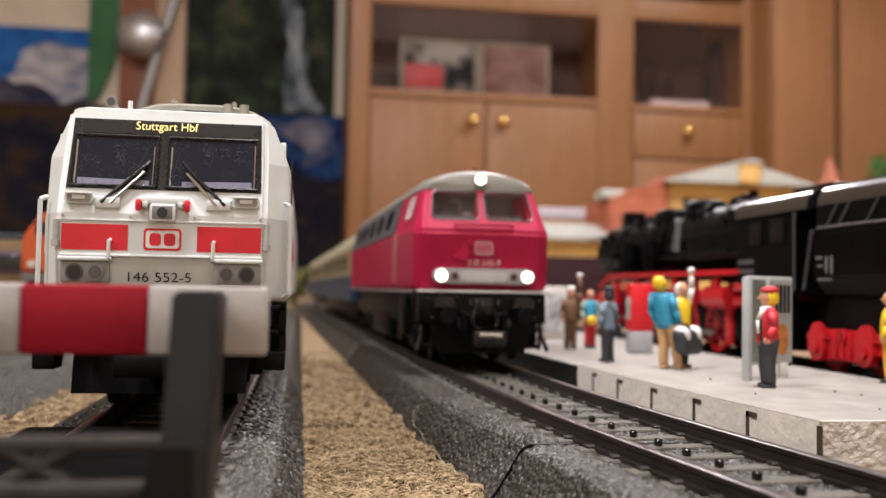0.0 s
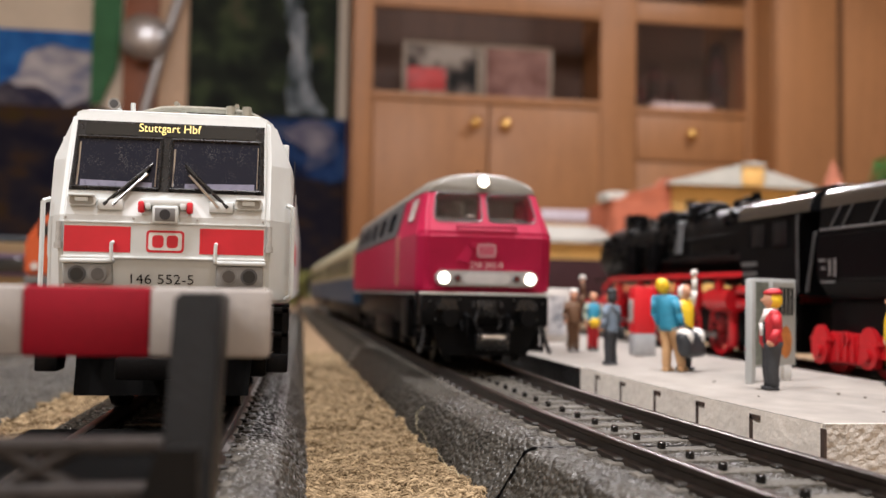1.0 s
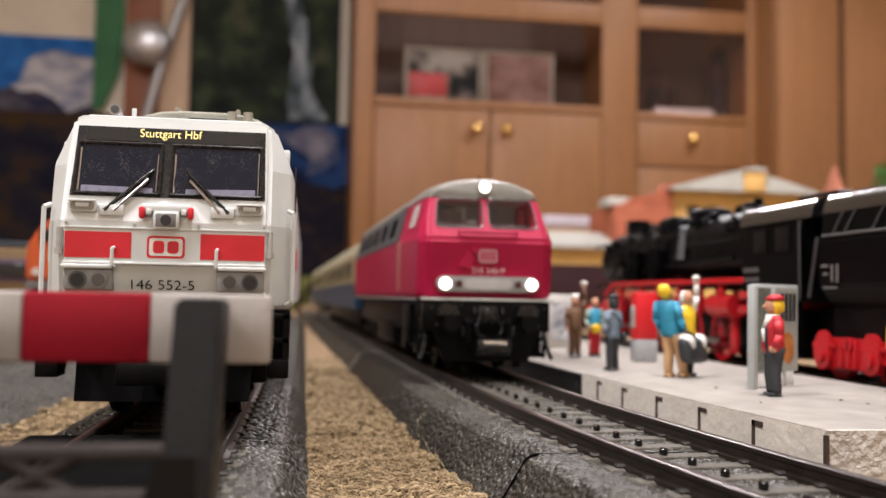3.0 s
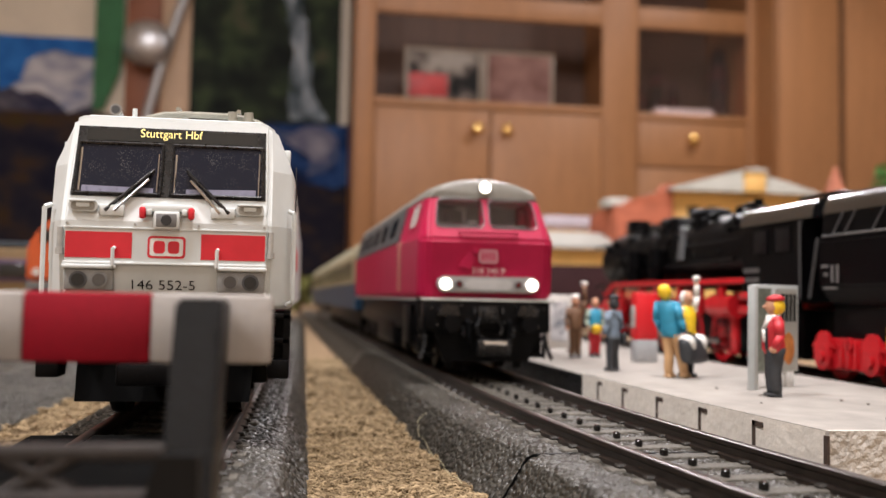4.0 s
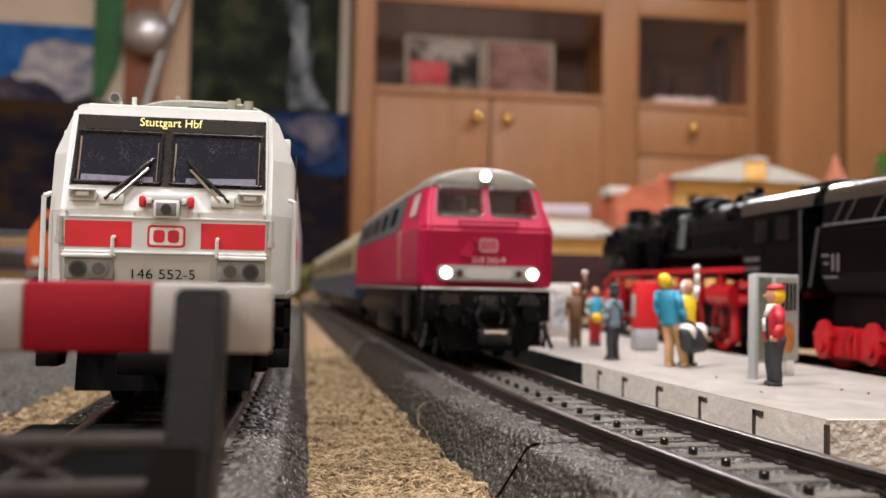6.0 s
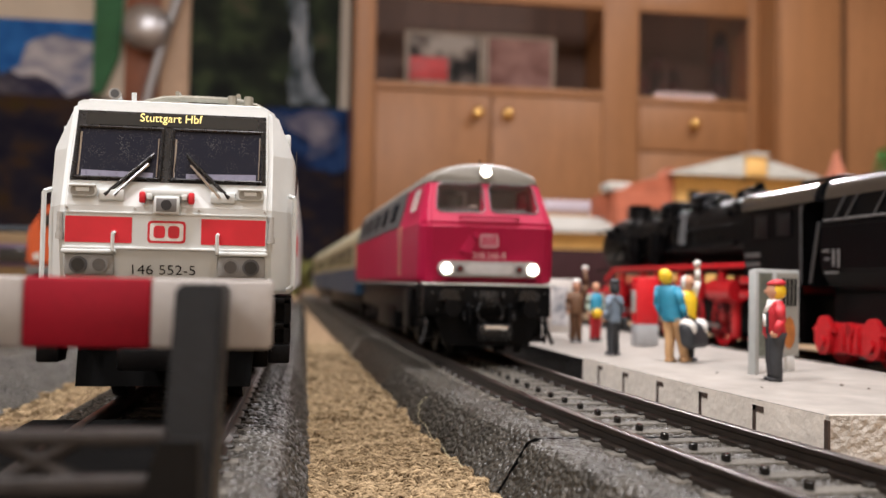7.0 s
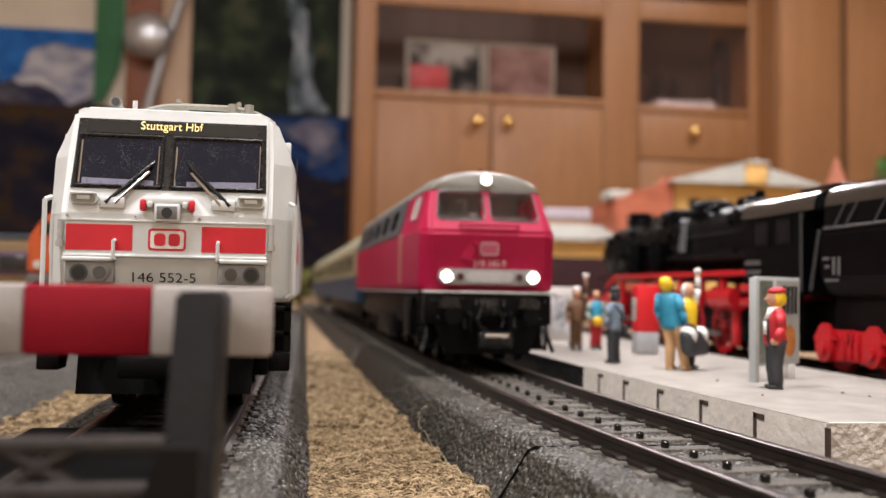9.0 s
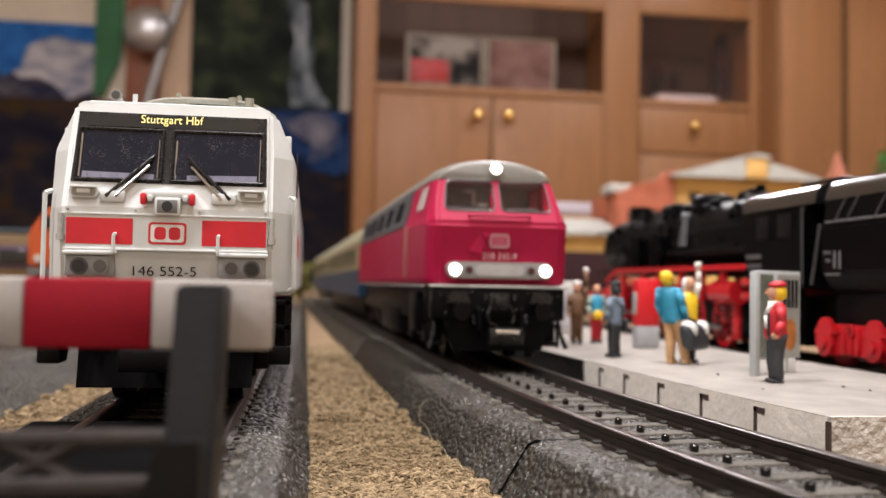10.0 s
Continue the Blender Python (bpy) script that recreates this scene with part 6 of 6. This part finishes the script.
def clamp_lamp():
    p = thing("globe_lamp", -595, 3490, 0, "metal globe lamp on a slanting grey stand", "lamp")
    g = bmesh.new()
    ball(g, (0, 0, 945), 86, 60, 86, 28, 18)
    part("globe", g, mat("brushed_metal", (0.55, 0.55, 0.57), 0.38, metal=0.85, var=0.1, scale=20), p, "shiny grey metal globe")
    r = bmesh.new()
    pipe(r, [(175, 30, 1330), (118, 30, 1120), (62, 30, 930), (12, 30, 727), (-60, 30, 380), (-100, 30, 0)], 19, 14)
    part("stand", r, mat("stand_grey", (0.34, 0.33, 0.33), 0.4, metal=0.5), p)


clamp_lamp()

# ---- in the cabinet niches ----


def framed(x0, x1, z0, z1, y, label, picture, frame_m):
    p = thing("picture_frame", 0, y, 0, label, "framed picture")
    part("frame", box(x0, x1, 0, 14, z0, z1, bev=2), frame_m, p)
    part("picture", box(x0 + 14, x1 - 14, -3, 4, z0 + 14, z1 - 14), picture, p)
    return p


f1 = framed(342, 632, 729, 948, 3330, "framed photograph of a red train leaning in the niche", poster_mat("train_photo", [(0.38, (0.02, 0.02, 0.02)), (0.5, (0.12, 0.10, 0.09)), (0.62, (0.30, 0.27, 0.24))], 12, seed=4), mat("pale_frame", (0.26, 0.21, 0.16), 0.5))
part("train_shape", box(358, 500, -5, -2, 765, 850, bev=1), mat("photo_red", (0.40, 0.03, 0.03), 0.5, var=0.3, scale=20), f1, "red shape in the photograph")
framed(638, 905, 729, 950, 3330, "framed faded pink picture in the niche", poster_mat("faded_photo", [(0.35, (0.14, 0.07, 0.06)), (0.6, (0.26, 0.15, 0.13))], 10, seed=8), mat("pale_frame", (0.26, 0.21, 0.16), 0.5))
for args in ((640, 760, 3270, 3320, 728.5, 748), (770, 860, 3275, 3325, 728.5, 742)):
    solid("box", box(*args, bev=2), mat("dark_red_box", (0.12, 0.03, 0.025), 0.6), "small dark red box lying on the shelf", "box", group="shelf boxes")
solid("paper_stack", box(1265, 1490, 3225, 3330, 716.5, 742, bev=2), mat("white_paper", (0.65, 0.60, 0.55), 0.8), "stack of white paper on the shelf", "paper")
for x0, x1, z1, y in ((1205, 1270, 850, 3330), (1275, 1345, 900, 3340), (1350, 1400, 860, 3340), (1515, 1600, 1010, 3340)):
    bm = bmesh.new()
    loft(bm, [[(x0 + (x1 - x0) * (0.5 + k * 0.5 * math.cos(6.28319 * i / 12)), y + 40 * k * math.sin(6.28319 * i / 12), z) for i in range(12)] for k, z in ((1, 716.5), (0.8, 740), (0.95, (716 + z1) / 2), (0.6, z1 - 15), (0.25, z1))])
    solid("ornament", bm, poster_mat("ornament_print", [(0.4, (0.012, 0.010, 0.010)), (0.6, (0.05, 0.02, 0.02)), (0.7, (0.14, 0.04, 0.03))], 25), "dark glazed ornament standing in the niche", "ornament", group="ornaments")

# ---- carpet pile ----


def pile():
    """Curled yarn loops standing on the carpet between the tracks."""
    rng = np.random.default_rng(7)
    m = bpy.data.materials.new("carpet_yarn")
    m.use_nodes = True
    n, l = m.node_tree.nodes, m.node_tree.links
    g, r, b = n.new("ShaderNodeNewGeometry"), n.new("ShaderNodeValToRGB"), n["Principled BSDF"]
    l.new(g.outputs["Random Per Island"], r.inputs[0])
    e = r.color_ramp.elements
    e[0].color, e[1].color = (0.128, 0.090, 0.051, 1), (0.40, 0.30, 0.178, 1)
    k = e.new(0.5)
    k.color = (0.228, 0.166, 0.096, 1)
    l.new(r.outputs[0], b.inputs["Base Color"])
    b.inputs["Roughness"].default_value = 1.0
    b.inputs["Specular IOR Level"].default_value = 0.1
    verts, faces = [], []
    seg, sides = 6, 4

    def patch(x0, x1, y0, y1, per, size, thin=1.0):
        for _ in range(int((x1 - x0) * (y1 - y0) * per)):
            cx, cy = rng.uniform(x0, x1), rng.uniform(y0, y1)
            a, w, h, rad = rng.uniform(0, 6.283), size * rng.uniform(0.35, 0.8), size * rng.uniform(0.22, 0.42), size * rng.uniform(0.10, 0.2) * thin
            tilt, curl = rng.uniform(-0.9, 0.9), rng.uniform(-0.6, 0.6)
            base = len(verts)
            lift = 1.25 * noise.noise((cx / 4.0, cy / 5.0, 0.3)) + 0.4 * noise.noise((cx / 1.7, cy / 1.9, 5.3))
            for i in range(seg + 1):
                th = math.pi * i / seg
                u, z = -math.cos(th) * w, math.sin(th) * h * 1.5
                v = curl * w * math.sin(2 * th) + tilt * z
                px, py = cx + u * math.cos(a) - v * math.sin(a), cy + u * math.sin(a) + v * math.cos(a)
                for j in range(sides):
                    f = 6.283 * j / sides
                    ox = rad * math.cos(f)
                    verts.append(((px - ox * math.sin(a)) * MM, (py + ox * math.cos(a)) * MM, (z * 0.8 - 0.4 + lift + rad * math.sin(f)) * MM))
            for i in range(seg):
                for j in range(sides):
                    p, q = base + i * sides + j, base + i * sides + (j + 1) % sides
                    faces.append((p, q, q + sides, p + sides))
    patch(0.5, 27, 92, 190, 3.6, 1.35)
    patch(0.5, 27, 92, 190, 4.5, 1.5, 0.4)
    patch(0.5, 25, 190, 420, 1.7, 1.6)
    patch(-62, -45, 150, 330, 1.0, 1.15)
    me = bpy.data.meshes.new("carpet_pile")
    me.from_pydata(verts, [], faces)
    me.materials.append(m)
    me.shade_smooth()
    tagged(new("carpet_pile", me), "curled beige yarn loops of the carpet", "carpet pile", kind="stuff")


pile()


def motions():
    """The red locomotive and its coaches draw forward near the end."""
    steps = [(0, 0), (8.9, 0), (9.05, 0.3), (9.25, 1.8), (9.5, 4.2), (9.75, 7.1), (10, 10.1)]
    for ob in [diesel] + coaches:
        start = ob.matrix_world.copy()
        way = start.to_3x3() @ Vector((0, -1, 0))
        walk(ob, [(t, Matrix.Translation(way * d * MM) @ start) for t, d in steps])


motions()
